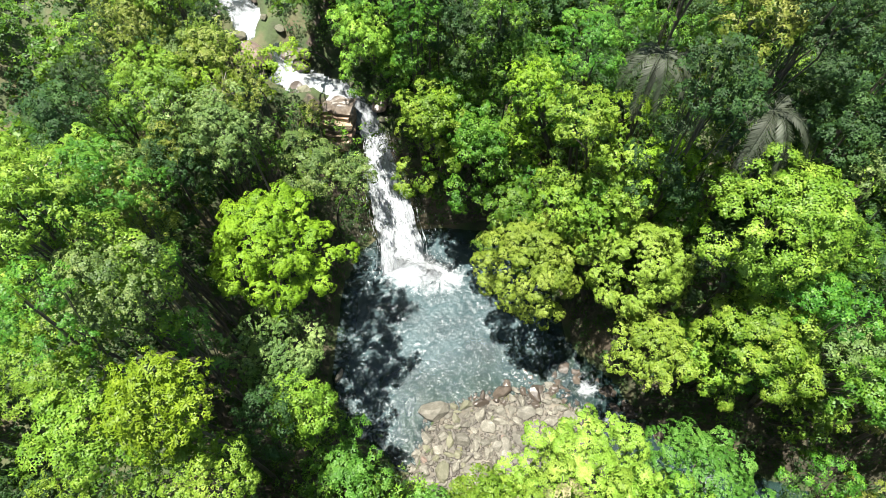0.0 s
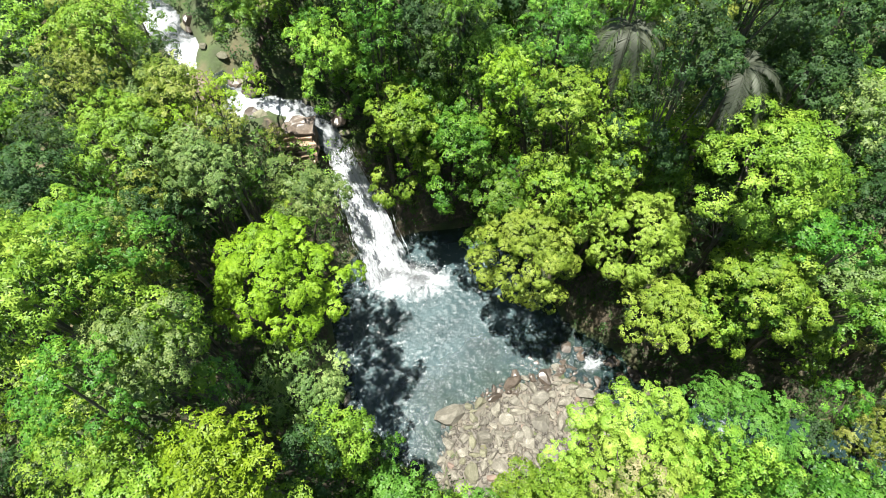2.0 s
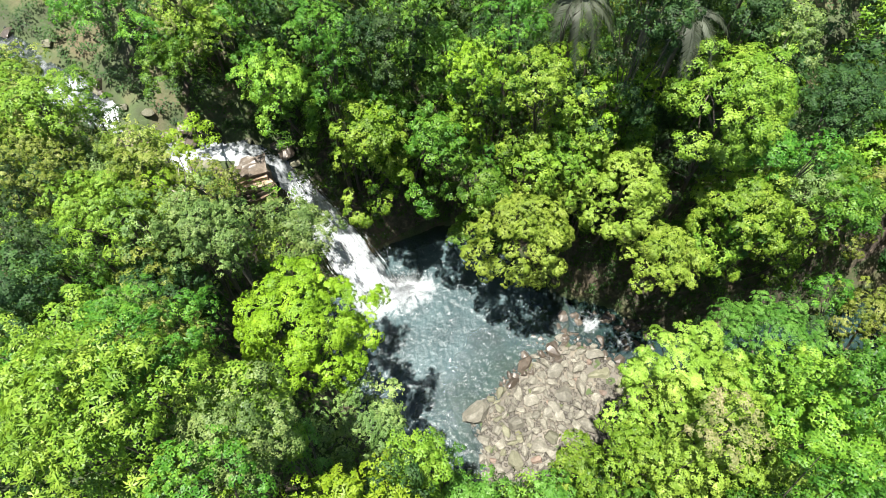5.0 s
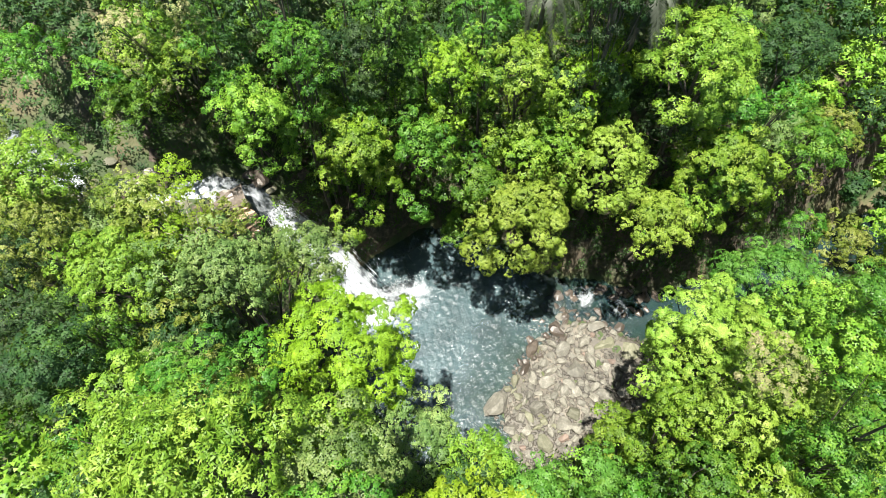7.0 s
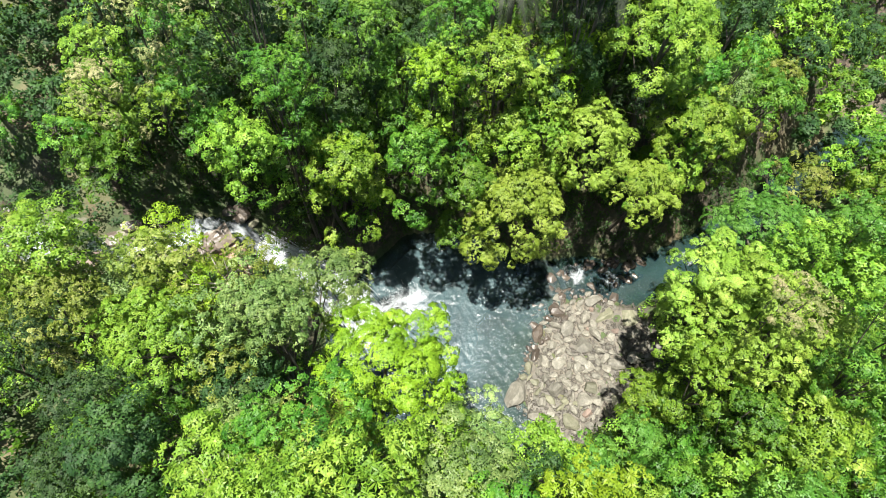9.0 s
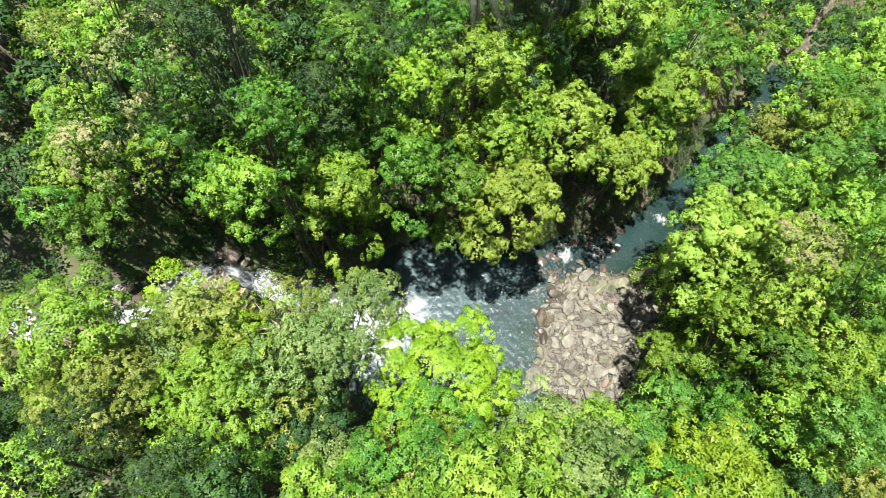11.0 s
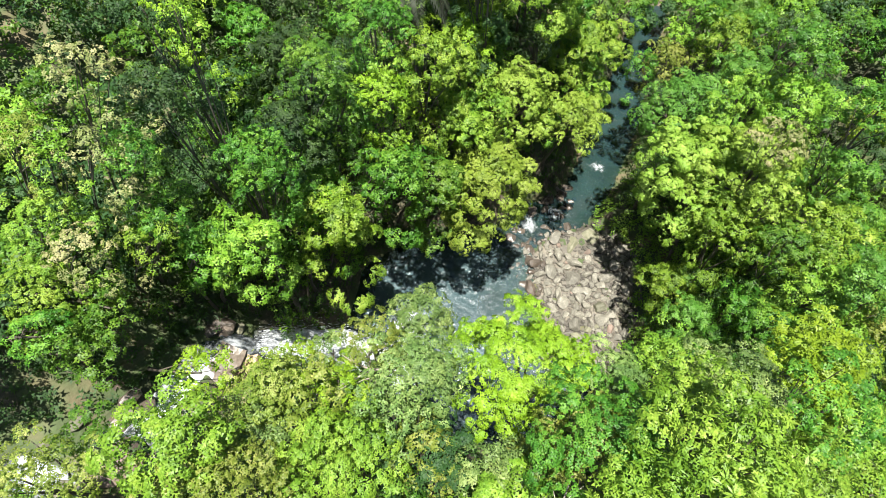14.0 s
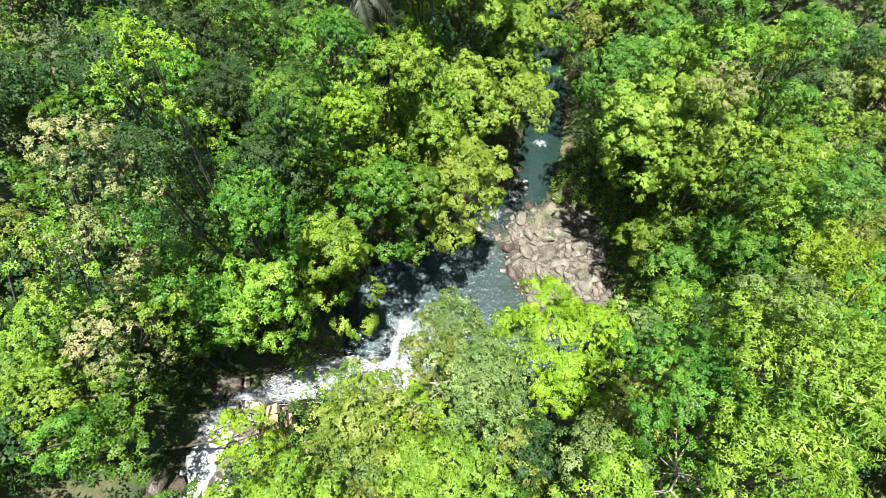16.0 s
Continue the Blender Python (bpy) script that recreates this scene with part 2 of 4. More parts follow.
# ---- lie of the land ----
POOL_EDGE = np.array([(-8.9, 12.5), (-8.8, 20), (-7.6, 24), (-5, 26.2), (0, 26.6), (5, 26), (8, 22.5), (9.3, 18), (9.8, 14), (8.2, 11.8),
                      (6, 11.6), (3.2, 11.2), (1, 10.4), (-1, 9.6), (-1.8, 8), (-2.0, 6.4), (-3.2, 6.0), (-5.2, 7.6), (-7.6, 9.6)])
BAR_EDGE = np.array([(-2.6, 5.6), (-1.2, 10.2), (3, 11.6), (8.5, 12.2), (10.6, 10.5), (11, 7.2), (9, 3.6), (5, 3.2), (1, 4.0)])
UP_LINE = np.array([(-30, 58, 20), (-20, 45, 16), (-16, 38, 14), (-13.6, 34.4, 12.6), (-11.6, 32.4, 11.6), (-8.2, 31.8, 11.0), (-6.3, 30.9, 9.3), (-5.6, 30.2, 7.9)])
DOWN_LINE = np.array([(8.6, 13.8, -0.02), (11.2, 11.4, -0.15), (12.3, 8.8, -0.4), (15.5, 6.8, -0.8), (18.6, 5.5, -1.1), (21.0, 4.6, -1.6), (25, 3.2, -1.9), (32, 1.5, -2.6), (60, -6, -5.0)])


def unit(v):
    return v / np.maximum(np.linalg.norm(v, axis=-1, keepdims=True), 1e-9)


def polygon_distance(px, py, poly):
    """Distance to a closed outline: negative inside."""
    best, inside = np.full(px.shape, 1e9), np.zeros(px.shape, bool)
    for (ax, ay), (bx, by) in zip(poly, np.roll(poly, -1, 0)):
        ex, ey = bx - ax, by - ay
        s = np.clip(((px - ax) * ex + (py - ay) * ey) / (ex * ex + ey * ey), 0, 1)
        best = np.minimum(best, np.hypot(px - ax - s * ex, py - ay - s * ey))
        if ay != by:
            inside ^= ((ay > py) != (by > py)) & (px < (bx - ax) * (py - ay) / (by - ay) + ax)
    return np.where(inside, -best, best)


def line_distance(px, py, line):
    """Distance to a line and its height at the nearest place."""
    best, height = np.full(px.shape, 1e9), np.zeros(px.shape)
    for a, b in zip(line[:-1], line[1:]):
        e = b - a
        s = np.clip(((px - a[0]) * e[0] + (py - a[1]) * e[1]) / (e[0] ** 2 + e[1] ** 2), 0, 1)
        d = np.hypot(px - a[0] - s * e[0], py - a[1] - s * e[1])
        height = np.where(d < best, a[2] + s * e[2], height)
        best = np.minimum(best, d)
    return best, height


def wobble(px, py, scale, seed=0.0):
    """A smooth uneven field between about -1 and 1."""
    a = np.sin(px * scale * 1.0 + 1.3 * np.sin(py * scale * 0.7 + seed) + seed)
    b = np.sin(py * scale * 1.17 + 1.1 * np.sin(px * scale * 0.83 + 2 * seed) + 2.1)
    c = np.sin((px + py) * scale * 2.3 + seed) * np.sin((px - py) * scale * 1.9 + 0.7)
    return (a + b + c) / 3


def bank(d, slope):
    d = np.maximum(d, 0)
    return np.where(d < 7, d, 7 + 0.33 * (d - 7)) * slope


def ground_height(px, py):
    px, py = np.asarray(px, float), np.asarray(py, float)
    dp, db = polygon_distance(px, py, POOL_EDGE), polygon_distance(px, py, BAR_EDGE)
    du, zu = line_distance(px, py, UP_LINE)
    dd, zd = line_distance(px, py, DOWN_LINE)
    # the near bank is gentle, the sides and the far bank are steep
    front = np.clip((7 - py) / 5, 0, 1) * np.clip((px + 9) / 4, 0, 1)
    slope = 1.75 * (1 - front) + 0.75 * front
    low = np.minimum(np.minimum(dp, db), dd - 2.2)
    z_low = np.where(dd - 2.2 <= np.minimum(dp, db), zd, 0) + bank(low, slope)
    z_up = zu + 0.15 + bank(du - 1.6, 0.75)
    h = np.minimum(z_low, z_up)
    h = np.where(du < 1.6, np.minimum(h, zu - 0.3 * (1 - (du / 1.6) ** 2)), h)
    rough = np.clip(low / 3, 0, 1)
    h = h + rough * (0.7 * wobble(px, py, 0.55, 1.0) + 0.35 * wobble(px, py, 1.5, 4.0))
    bar = np.clip(-db / 1.2, 0, 1)
    h = np.where((db < 0) & (dp > 0), 0.06 + 0.35 * bar * np.clip((9.5 - py) / 4 + 0.4, 0, 1) + 0.08 * wobble(px, py, 1.7), h)
    h = np.where(dd < 2.2, np.minimum(h, zd - 0.35 * (1 - (dd / 2.2) ** 2) + 0.06 * wobble(px, py, 2.5)), h)
    h = np.where(dp < 0, -np.minimum(np.minimum(2.4, -dp * 0.45), 0.05 + 0.15 * np.maximum(db, 0)) + 0.05 * wobble(px, py, 2.1, 3.0), h)
    return h


def ground_at(x, y):
    return float(ground_height(np.array([x]), np.array([y]))[0])


def water_distance(px, py):
    dp, db = polygon_distance(px, py, POOL_EDGE), polygon_distance(px, py, BAR_EDGE)
    return np.minimum(np.minimum(dp, db), np.minimum(line_distance(px, py, UP_LINE)[0] - 1.6, line_distance(px, py, DOWN_LINE)[0] - 2.2))


def raw_mesh(name, verts, quads, mat, smooth=False, uvs=None, normals=None):
    """A mesh out of arrays: verts (n, 3), faces (m, k), and a normal a vertex where the form is softer than its faces."""
    verts, quads = np.asarray(verts, np.float32), np.asarray(quads, np.int32)
    me = bpy.data.meshes.new(name)
    k = quads.shape[1]
    me.vertices.add(len(verts))
    me.vertices.foreach_set("co", verts.ravel())
    me.loops.add(quads.size)
    me.loops.foreach_set("vertex_index", quads.ravel())
    me.polygons.add(len(quads))
    me.polygons.foreach_set("loop_start", np.arange(0, quads.size, k, dtype=np.int32))
    me.polygons.foreach_set("loop_total", np.full(len(quads), k, np.int32))
    if uvs is not None:
        layer = me.uv_layers.new(name="UVMap")
        layer.data.foreach_set("uv", np.asarray(uvs, np.float32)[quads.ravel()].ravel())
    me.update(calc_edges=True)
    if smooth or normals is not None:
        me.shade_smooth()
    if normals is not None:
        me.attributes.new("custom_normal", "FLOAT_VECTOR", "POINT").data.foreach_set("vector", np.asarray(normals, np.float32).ravel())
    me.materials.append(mat)
    return me


def part(name, me, parent=None, label=""):
    ob = new(name, me)
    ob.parent = parent
    return tagged(ob, label)


def grid_faces(nx, ny, keep=None):
    i = np.arange(nx * ny).reshape(ny, nx)
    f = np.stack([i[:-1, :-1], i[:-1, 1:], i[1:, 1:], i[1:, :-1]], -1).reshape(-1, 4)
    return f if keep is None else f[keep[f].all(1)]


# ground: one sheet, fine near the water, coarse to the horizon
far = np.array([60, 80, 120, 200, 400, 900, 2000.0])
gx = np.concatenate([-far[::-1], np.arange(-42, 48, 0.55), far + 2])
gy = np.concatenate([-far[::-1] + 20, np.arange(-30, 62, 0.55), far + 14])
X, Y = np.meshgrid(gx, gy)
Z = ground_height(X.ravel(), Y.ravel())
reach = np.hypot(X.ravel(), Y.ravel() - 15)
Z = np.where(reach > 58, 22 + 6 * wobble(X.ravel(), Y.ravel(), 0.02), Z)
ground = tagged(new("ground", raw_mesh("ground", np.stack([X.ravel(), Y.ravel(), Z], 1), grid_faces(len(gx), len(gy)), GROUND, True)),
                "steep forest floor of dark soil, moss and wet rock", "ground", kind="structure")


# ---- water ----
def water_sheet(name, label, mat, x0, x1, y0, y1, step, height, inside, swell):
    ax, ay = np.arange(x0, x1, step), np.arange(y0, y1, step)
    qx, qy = np.meshgrid(ax, ay)
    qx, qy = qx.ravel(), qy.ravel()
    z = height(qx, qy)
    rng = np.random.default_rng(3)
    bend = 0.5 * wobble(qx, qy, 0.7, 2.0)
    for k in range(22):
        th, wave = rng.uniform(0, 6.28), rng.uniform(5.0, 24.0)
        z = z + swell * 1.9 / wave * np.sin(wave * (qx * np.cos(th) + qy * np.sin(th) + bend * 0.6) + rng.uniform(0, 6.28)) * (0.7 + 0.9 * wobble(qx, qy, 1.7, k))
    me = raw_mesh(name, np.stack([qx, qy, z], 1), grid_faces(len(ax), len(ay), inside(qx, qy)), mat, True)
    me.attributes.new("depth", "FLOAT", "POINT").data.foreach_set("value", np.asarray(height(qx, qy) - ground_height(qx, qy), np.float32))
    return tagged(new(name, me), label, "water", kind="structure")


water_sheet("pool_water", "dark teal plunge pool with glinting ripples and foam", POOL, -10, 11, 5, 28, 0.075,
            lambda x, y: np.zeros_like(x), lambda x, y: polygon_distance(x, y, POOL_EDGE) < 0.5, 0.032)
water_sheet("stream_water", "shallow rushing stream over dark stones", STREAM, 8, 60, -18, 15, 0.25,
            lambda x, y: line_distance(x, y, DOWN_LINE)[1] - 0.03, lambda x, y: (line_distance(x, y, DOWN_LINE)[0] < 2.5) & (polygon_distance(x, y, POOL_EDGE) > -0.2), 0.05)
water_sheet("upper_water", "foaming mountain stream above the fall", UPPER, -32, -4.8, 29.4, 60, 0.2,
            lambda x, y: line_distance(x, y, UP_LINE)[1] - 0.02, lambda x, y: line_distance(x, y, UP_LINE)[0] < 1.35 + 0.35 * wobble(x, y, 1.6), 0.09)


# ---- waterfall ----
def fall_point(s, u):
    """A place on the falling water: s from the lip (0) to the pool (1), u across (-1 to 1)."""
    cx = -5.6 + 2.2 * s ** 1.1
    cy = 30.3 - 8.0 * s ** 0.9
    half = (0.75 + 1.15 * s ** 0.8) * (1 + 0.07 * np.sin(9 * s + 2 * np.sign(u)) + 0.04 * np.sin(23 * s + u))
    z = 8.0 - 8.0 * s ** 1.55
    bulge = 0.55 * np.cos(np.clip(u, -1.3, 1.3) * 1.2) * np.sin(np.pi * np.clip(s, 0, 1)) ** 0.7
    return np.stack([cx + half * u * 0.96, cy + half * u * 0.26 - bulge * 0.7, z + bulge], -1)


def drops(rng, c, size, stretch):
    """Small splinters of water, each drawn out along its own way."""
    corner = unit(rng.normal(0, 1, (len(c), 4, 3))) * size[:, None, None]
    corner[:, 0] += stretch
    v = (c[:, None, :] + corner).reshape(-1, 3)
    f = (np.arange(len(c))[:, None, None] * 4 + np.array([(0, 1, 2), (0, 2, 3), (0, 3, 1), (1, 3, 2)])[None]).reshape(-1, 3)
    soft = unit(corner * 3 + np.array([0, -0.3, 0.7])).reshape(-1, 3)
    return raw_mesh("spray", v, f, DROPS, normals=soft)


def build_waterfall():
    rng = np.random.default_rng(5)
    thing = tagged(new("waterfall"), "white waterfall pouring off a dark ledge into the pool", "waterfall")
    ns, nu = 90, 60
    s, u = np.meshgrid(np.linspace(0, 1.0, ns), np.linspace(-1, 1, nu), indexing="ij")
    s, u = s.ravel(), u.ravel()
    p = fall_point(s, u)
    lump = 0.05 * wobble(u * 14 + 3, s * 3, 1.7) + 0.02 * wobble(u * 31, s * 7, 1.9, 2.0)
    p[:, 2] += lump * (0.3 + s)
    p[:, 1] -= lump
    soft = unit(np.stack([0.35 * u + 0.5 * wobble(u * 24, s * 4, 1.7), np.full(len(u), -0.45), np.full(len(u), 0.8)], 1))
    part("water_sheet", raw_mesh("water_sheet", p, grid_faces(nu, ns)[:, ::-1], FALL, True, np.stack([u * 0.5 + 0.5, s], 1), soft), thing)
    # the boil where it lands: a low dome of foam, thinning outwards
    na, nr = 48, 26
    th, r = np.meshgrid(np.linspace(0, 2 * np.pi, na), np.linspace(0, 1, nr), indexing="ij")
    th, r = th.ravel(), r.ravel()
    rim = 1 + 0.16 * np.sin(3 * th + 1) + 0.09 * np.sin(7 * th) + 0.05 * np.sin(13 * th + 2)
    bx, by = 2.3 * r * rim * np.cos(th), 1.35 * r * rim * np.sin(th)
    bz = 0.04 + 0.75 * (1 - r ** 1.5) * (1 + 0.35 * wobble(bx, by, 3.0, 1.0) + 0.2 * wobble(bx, by, 7.0, 2.0)) * np.clip(4 * (1 - r), 0, 1)
    dome = np.stack([-2.9 + bx, 22.3 - 0.2 * bx + by, bz], 1)
    soft = unit(np.stack([0.3 * np.cos(th) * r, 0.3 * np.sin(th) * r, np.ones(len(r))], 1) + 0.25 * np.stack([wobble(bx, by, 4.0), wobble(bx, by, 4.0, 3.0), 0 * r], 1))
    part("foam", raw_mesh("foam", dome, grid_faces(nr, na), FALL, True, np.stack([0.5 * (1 - r) ** 0.8, 0.25 + 0.7 * np.abs(th / np.pi - 1)], 1), soft), thing, "boiling white foam at the foot of the fall")
    # strands torn loose along the fall
    n = 900
    s0, ln = rng.uniform(0, 0.9, n), rng.uniform(0.02, 0.07, n)
    u0, w = np.clip(rng.normal(0, 0.62, n), -1.2, 1.2), rng.uniform(0.006, 0.018, n)
    lift = rng.uniform(0.02, 0.14, n) * (0.3 + s0)
    quad = [fall_point(s0, u0), fall_point(s0 + ln * 0.5, u0 - w), fall_point(np.minimum(s0 + ln, 1), u0), fall_point(np.minimum(s0 + ln * 0.5, 1), u0 + w)]
    v = np.stack(quad, 1) + lift[:, None, None] * np.array([0, -0.6, 1.0])
    soft = np.repeat(unit(np.array([0, -0.4, 0.9]) + rng.normal(0, 0.25, (n, 3))), 4, 0)
    part("water_strand", raw_mesh("water_strand", v.reshape(-1, 3), np.arange(n * 4).reshape(-1, 4), DROPS, normals=soft), thing, "torn white strands of water")["kind"] = "stuff"
    # spray along the fall, and the plume thrown up and outwards where it lands
    m = 3000
    sa, ua = rng.uniform(0.0, 1.0, m) ** 0.8, rng.normal(0, 0.66, m)
    a = fall_point(sa, ua) + rng.normal(0, 0.12, (m, 3)) * (0.4 + sa)[:, None] + np.array([0, -0.15, 0.2])
    way = unit(fall_point(np.minimum(sa + 0.02, 1.02), ua) - fall_point(sa, ua))
    k = 8000
    along = rng.uniform(-1.25, 1.6, k)
    reach = np.abs(rng.normal(0, 1.0, k)) * np.where(along > 0.4, 1.0, 0.55)
    th = rng.normal(-0.75, 0.75, k)
    foot = np.stack([-3.5 + 1.45 * along + 1.25 * reach * np.cos(th), 22.5 - 0.35 * along + 0.95 * reach * np.sin(th), 0.02 + np.abs(rng.normal(0, 1, k)) * (1.1 + 0.5 * (along > 0.6)) * np.exp(-0.7 * reach)], 1)
    fling = np.stack([np.cos(th), np.sin(th), rng.uniform(-0.3, 1.0, k)], 1)
    c, g = np.concatenate([a, foot]), np.concatenate([way * 0.22, fling * 0.12])
    part("spray", drops(rng, c, rng.uniform(0.012, 0.036, len(c)), g * rng.uniform(0.3, 1.2, (len(c), 1))), thing, "fine white drops of spray")["kind"] = "stuff"


build_waterfall()


# ---- leaves and trees ----
def leaf_arrays(rng, sites, axes, count, length, width, spread, droop, fold=0.25, simple=True, normals=None):
    """Sprays of leaves: at each site, count leaves set round its axis; long ones are folded along the midrib.
    Each leaf is lit as part of its clump: it takes the clump's normal, a little tilted."""
    n = len(sites) * count
    p = np.repeat(sites, count, 0)
    a = np.repeat(axes, count, 0)
    u = unit(np.cross(a, np.repeat(rng.normal(0, 1, (len(sites), 3)), count, 0)))
    th = (np.tile(np.arange(count), len(sites)) * 2 * np.pi / count + rng.normal(0, 0.25, n))[:, None]
    ref = u * np.cos(th) + np.cross(a, u) * np.sin(th)
    turn = spread * rng.uniform(0.75, 1.2, (n, 1))
    d = unit(a * np.cos(turn) + ref * np.sin(turn) + np.array([0, 0, -1.0]) * droop * rng.uniform(0.4, 1.4, (n, 1)))
    side = unit(np.cross(d, a + rng.normal(0, 0.25, (n, 3))))
    up = np.cross(side, d)
    ln = length * rng.uniform(0.65, 1.25, (n, 1))
    w = width * rng.uniform(0.75, 1.2, (n, 1))
    base = p + d * ln * 0.08 + rng.normal(0, length * 0.07, (n, 3))
    soft = unit(np.repeat(axes if normals is None else normals, count, 0) + 0.30 * ref + rng.normal(0, 0.20, (n, 3)))
    if simple:
        mid = base + d * ln * 0.30
        v = np.stack([mid + side * w * 0.5, base + d * ln - up * ln * 0.08, mid - side * w * 0.5], 1)
    else:
        mid = base + d * ln * 0.5
        v = np.stack([base, mid + side * w * 0.5 + up * w * fold, base + d * ln - up * ln * 0.10, mid - side * w * 0.5 + up * w * fold], 1)
    away = (np.cross(v[:, 1] - v[:, 0], v[:, 2] - v[:, 0]) * soft).sum(1) < 0
    v[away] = v[away][:, ::-1] if simple else v[away][:, [0, 3, 2, 1]]
    return v.reshape(-1, 3), n, np.repeat(soft, v.shape[1], 0)


def leaf_faces(n, simple=True):
    if simple:
        return np.arange(n * 3).reshape(-1, 3)
    i = np.arange(n)[:, None] * 4
    return np.concatenate([i + np.array([[0, 1, 2]]), i + np.array([[0, 2, 3]])], 1).reshape(-1, 3)


# leaf kinds: leaves a spray, length, width, spread, droop, sprays a square metre
FORM = {
    "broad": (7, 0.26, 0.125, 1.15, 0.22, 13.0),
    "fine": (8, 0.19, 0.095, 1.10, 0.15, 18.0),
    "whorl": (8, 0.20, 0.095, 1.15, 0.14, 13.0),
    "feather": (8, 0.26, 0.085, 1.00, 0.40, 13.5),
    "hang": (7, 0.30, 0.11, 1.05, 0.65, 12.0),
    "small": (8, 0.17, 0.095, 1.15, 0.12, 18.0),
}


def crown_lobes(rng, radius, height, lobes):
    """Lumps of a crown: centres round its shell and their radii."""
    k = np.arange(lobes) + 0.5
    z = 1 - k / lobes * 1.30
    th = k * 2.39996 + rng.uniform(0, 6.28)
    r = np.sqrt(np.maximum(0, 1 - z * z))
    c = np.stack([r * np.cos(th), r * np.sin(th), z], 1)
    c = c * rng.uniform(0.54, 0.92, (lobes, 1)) + rng.normal(0, 0.06, (lobes, 3))
    size = rng.uniform(0.75, 1.3, lobes) * 1.03 / lobes ** 0.5
    return c * np.array([radius, radius, height]), np.clip(size, 0.16, 0.6) * (radius * 0.7 + height * 0.3)


def crown_sites(rng, centres, sizes, density, uplift=0.45):
    """Places for sprays of leaves: each lump of the crown is a bunch of small clumps, leafy on their upper, outer side."""
    sites, axes, normals = [], [], []
    mid, up = np.array([0, 0, -0.4]), np.array([0, 0, 1.0])
    for c, s in zip(centres, sizes):
        face = unit(unit(c - mid) * 0.8 + up * 0.8)
        q = np.clip(0.40 * s, 0.22, 0.55)
        m = int(np.clip(1.9 * (s / q) ** 2, 6, 18))
        out = unit(rng.normal(0, 1, (m, 3)))
        out = np.where((out @ face)[:, None] < -0.15, -out, out)
        clump = c + out * s * rng.uniform(0.55, 0.92, (m, 1)) * np.array([1, 1, 0.85])
        reach = q * rng.uniform(0.65, 1.3, m)
        n = max(8, int(2.6 * np.pi * s * s * density))
        k = rng.choice(m, n, p=reach ** 2 / (reach ** 2).sum())
        d = unit(rng.normal(0, 1, (n, 3)) + 0.85 * out[k] + 0.55 * up)
        sites.append(clump[k] + d * (reach[k] * rng.uniform(0.86, 1.05, n))[:, None] * np.array([1, 1, 0.85]))
        axes.append(unit(d + up * uplift))
        normals.append(unit(0.60 * d + 0.40 * out[k] + 0.40 * up))
    return np.concatenate(sites), np.concatenate(axes), np.concatenate(normals)


def tube(points, radii, sides=6):
    points, radii = np.asarray(points, float), np.asarray(radii, float)
    t = unit(np.gradient(points, axis=0))
    ref = np.where(np.abs(t[:, 2:3]) > 0.9, np.array([[1.0, 0, 0]]), np.array([[0, 0, 1.0]]))
    a = unit(np.cross(t, ref))
    b = np.cross(t, a)
    th = np.arange(sides) * 2 * np.pi / sides
    ring = a[:, None] * np.cos(th)[None, :, None] + b[:, None] * np.sin(th)[None, :, None]
    v = (points[:, None] + ring * radii[:, None, None]).reshape(-1, 3)
    n = len(points)
    f = [(i * sides + j, i * sides + (j + 1) % sides, (i + 1) * sides + (j + 1) % sides, (i + 1) * sides + j) for i in range(n - 1) for j in range(sides)]
    return v, f


LABEL = {"lime": "yellow-green", "pale": "pale yellow-green", "fresh": "bright fresh green", "green": "mid-green", "deep": "dark green", "grey": "grey-green",
         "emerald": "emerald green", "olive": "olive green", "tan": "cream-flowering", "palm": "grey-green"}
FORM_LABEL = {"broad": "broad-leaved tree", "fine": "fine-leaved tree", "whorl": "tree with whorled leaves", "feather": "feathery-leaved tree",
              "hang": "tree with drooping leaves", "small": "small-leaved tree"}
TREES = []


def rooted(x, y):
    """The nearest place on dry ground to stand on."""
    if -13 < x < -3 and y > 28.5:
        return x + 1.5, y + 5.5
    for _ in range(40):
        q = water_distance(np.array([x, x + 0.2, x]), np.array([y, y, y + 0.2]))
        if q[0] > 2.2:
            break
        g = unit(np.array([q[1] - q[0], q[2] - q[0]]))
        x, y = x + 0.35 * g[0], y + 0.35 * g[1]
    return x, y


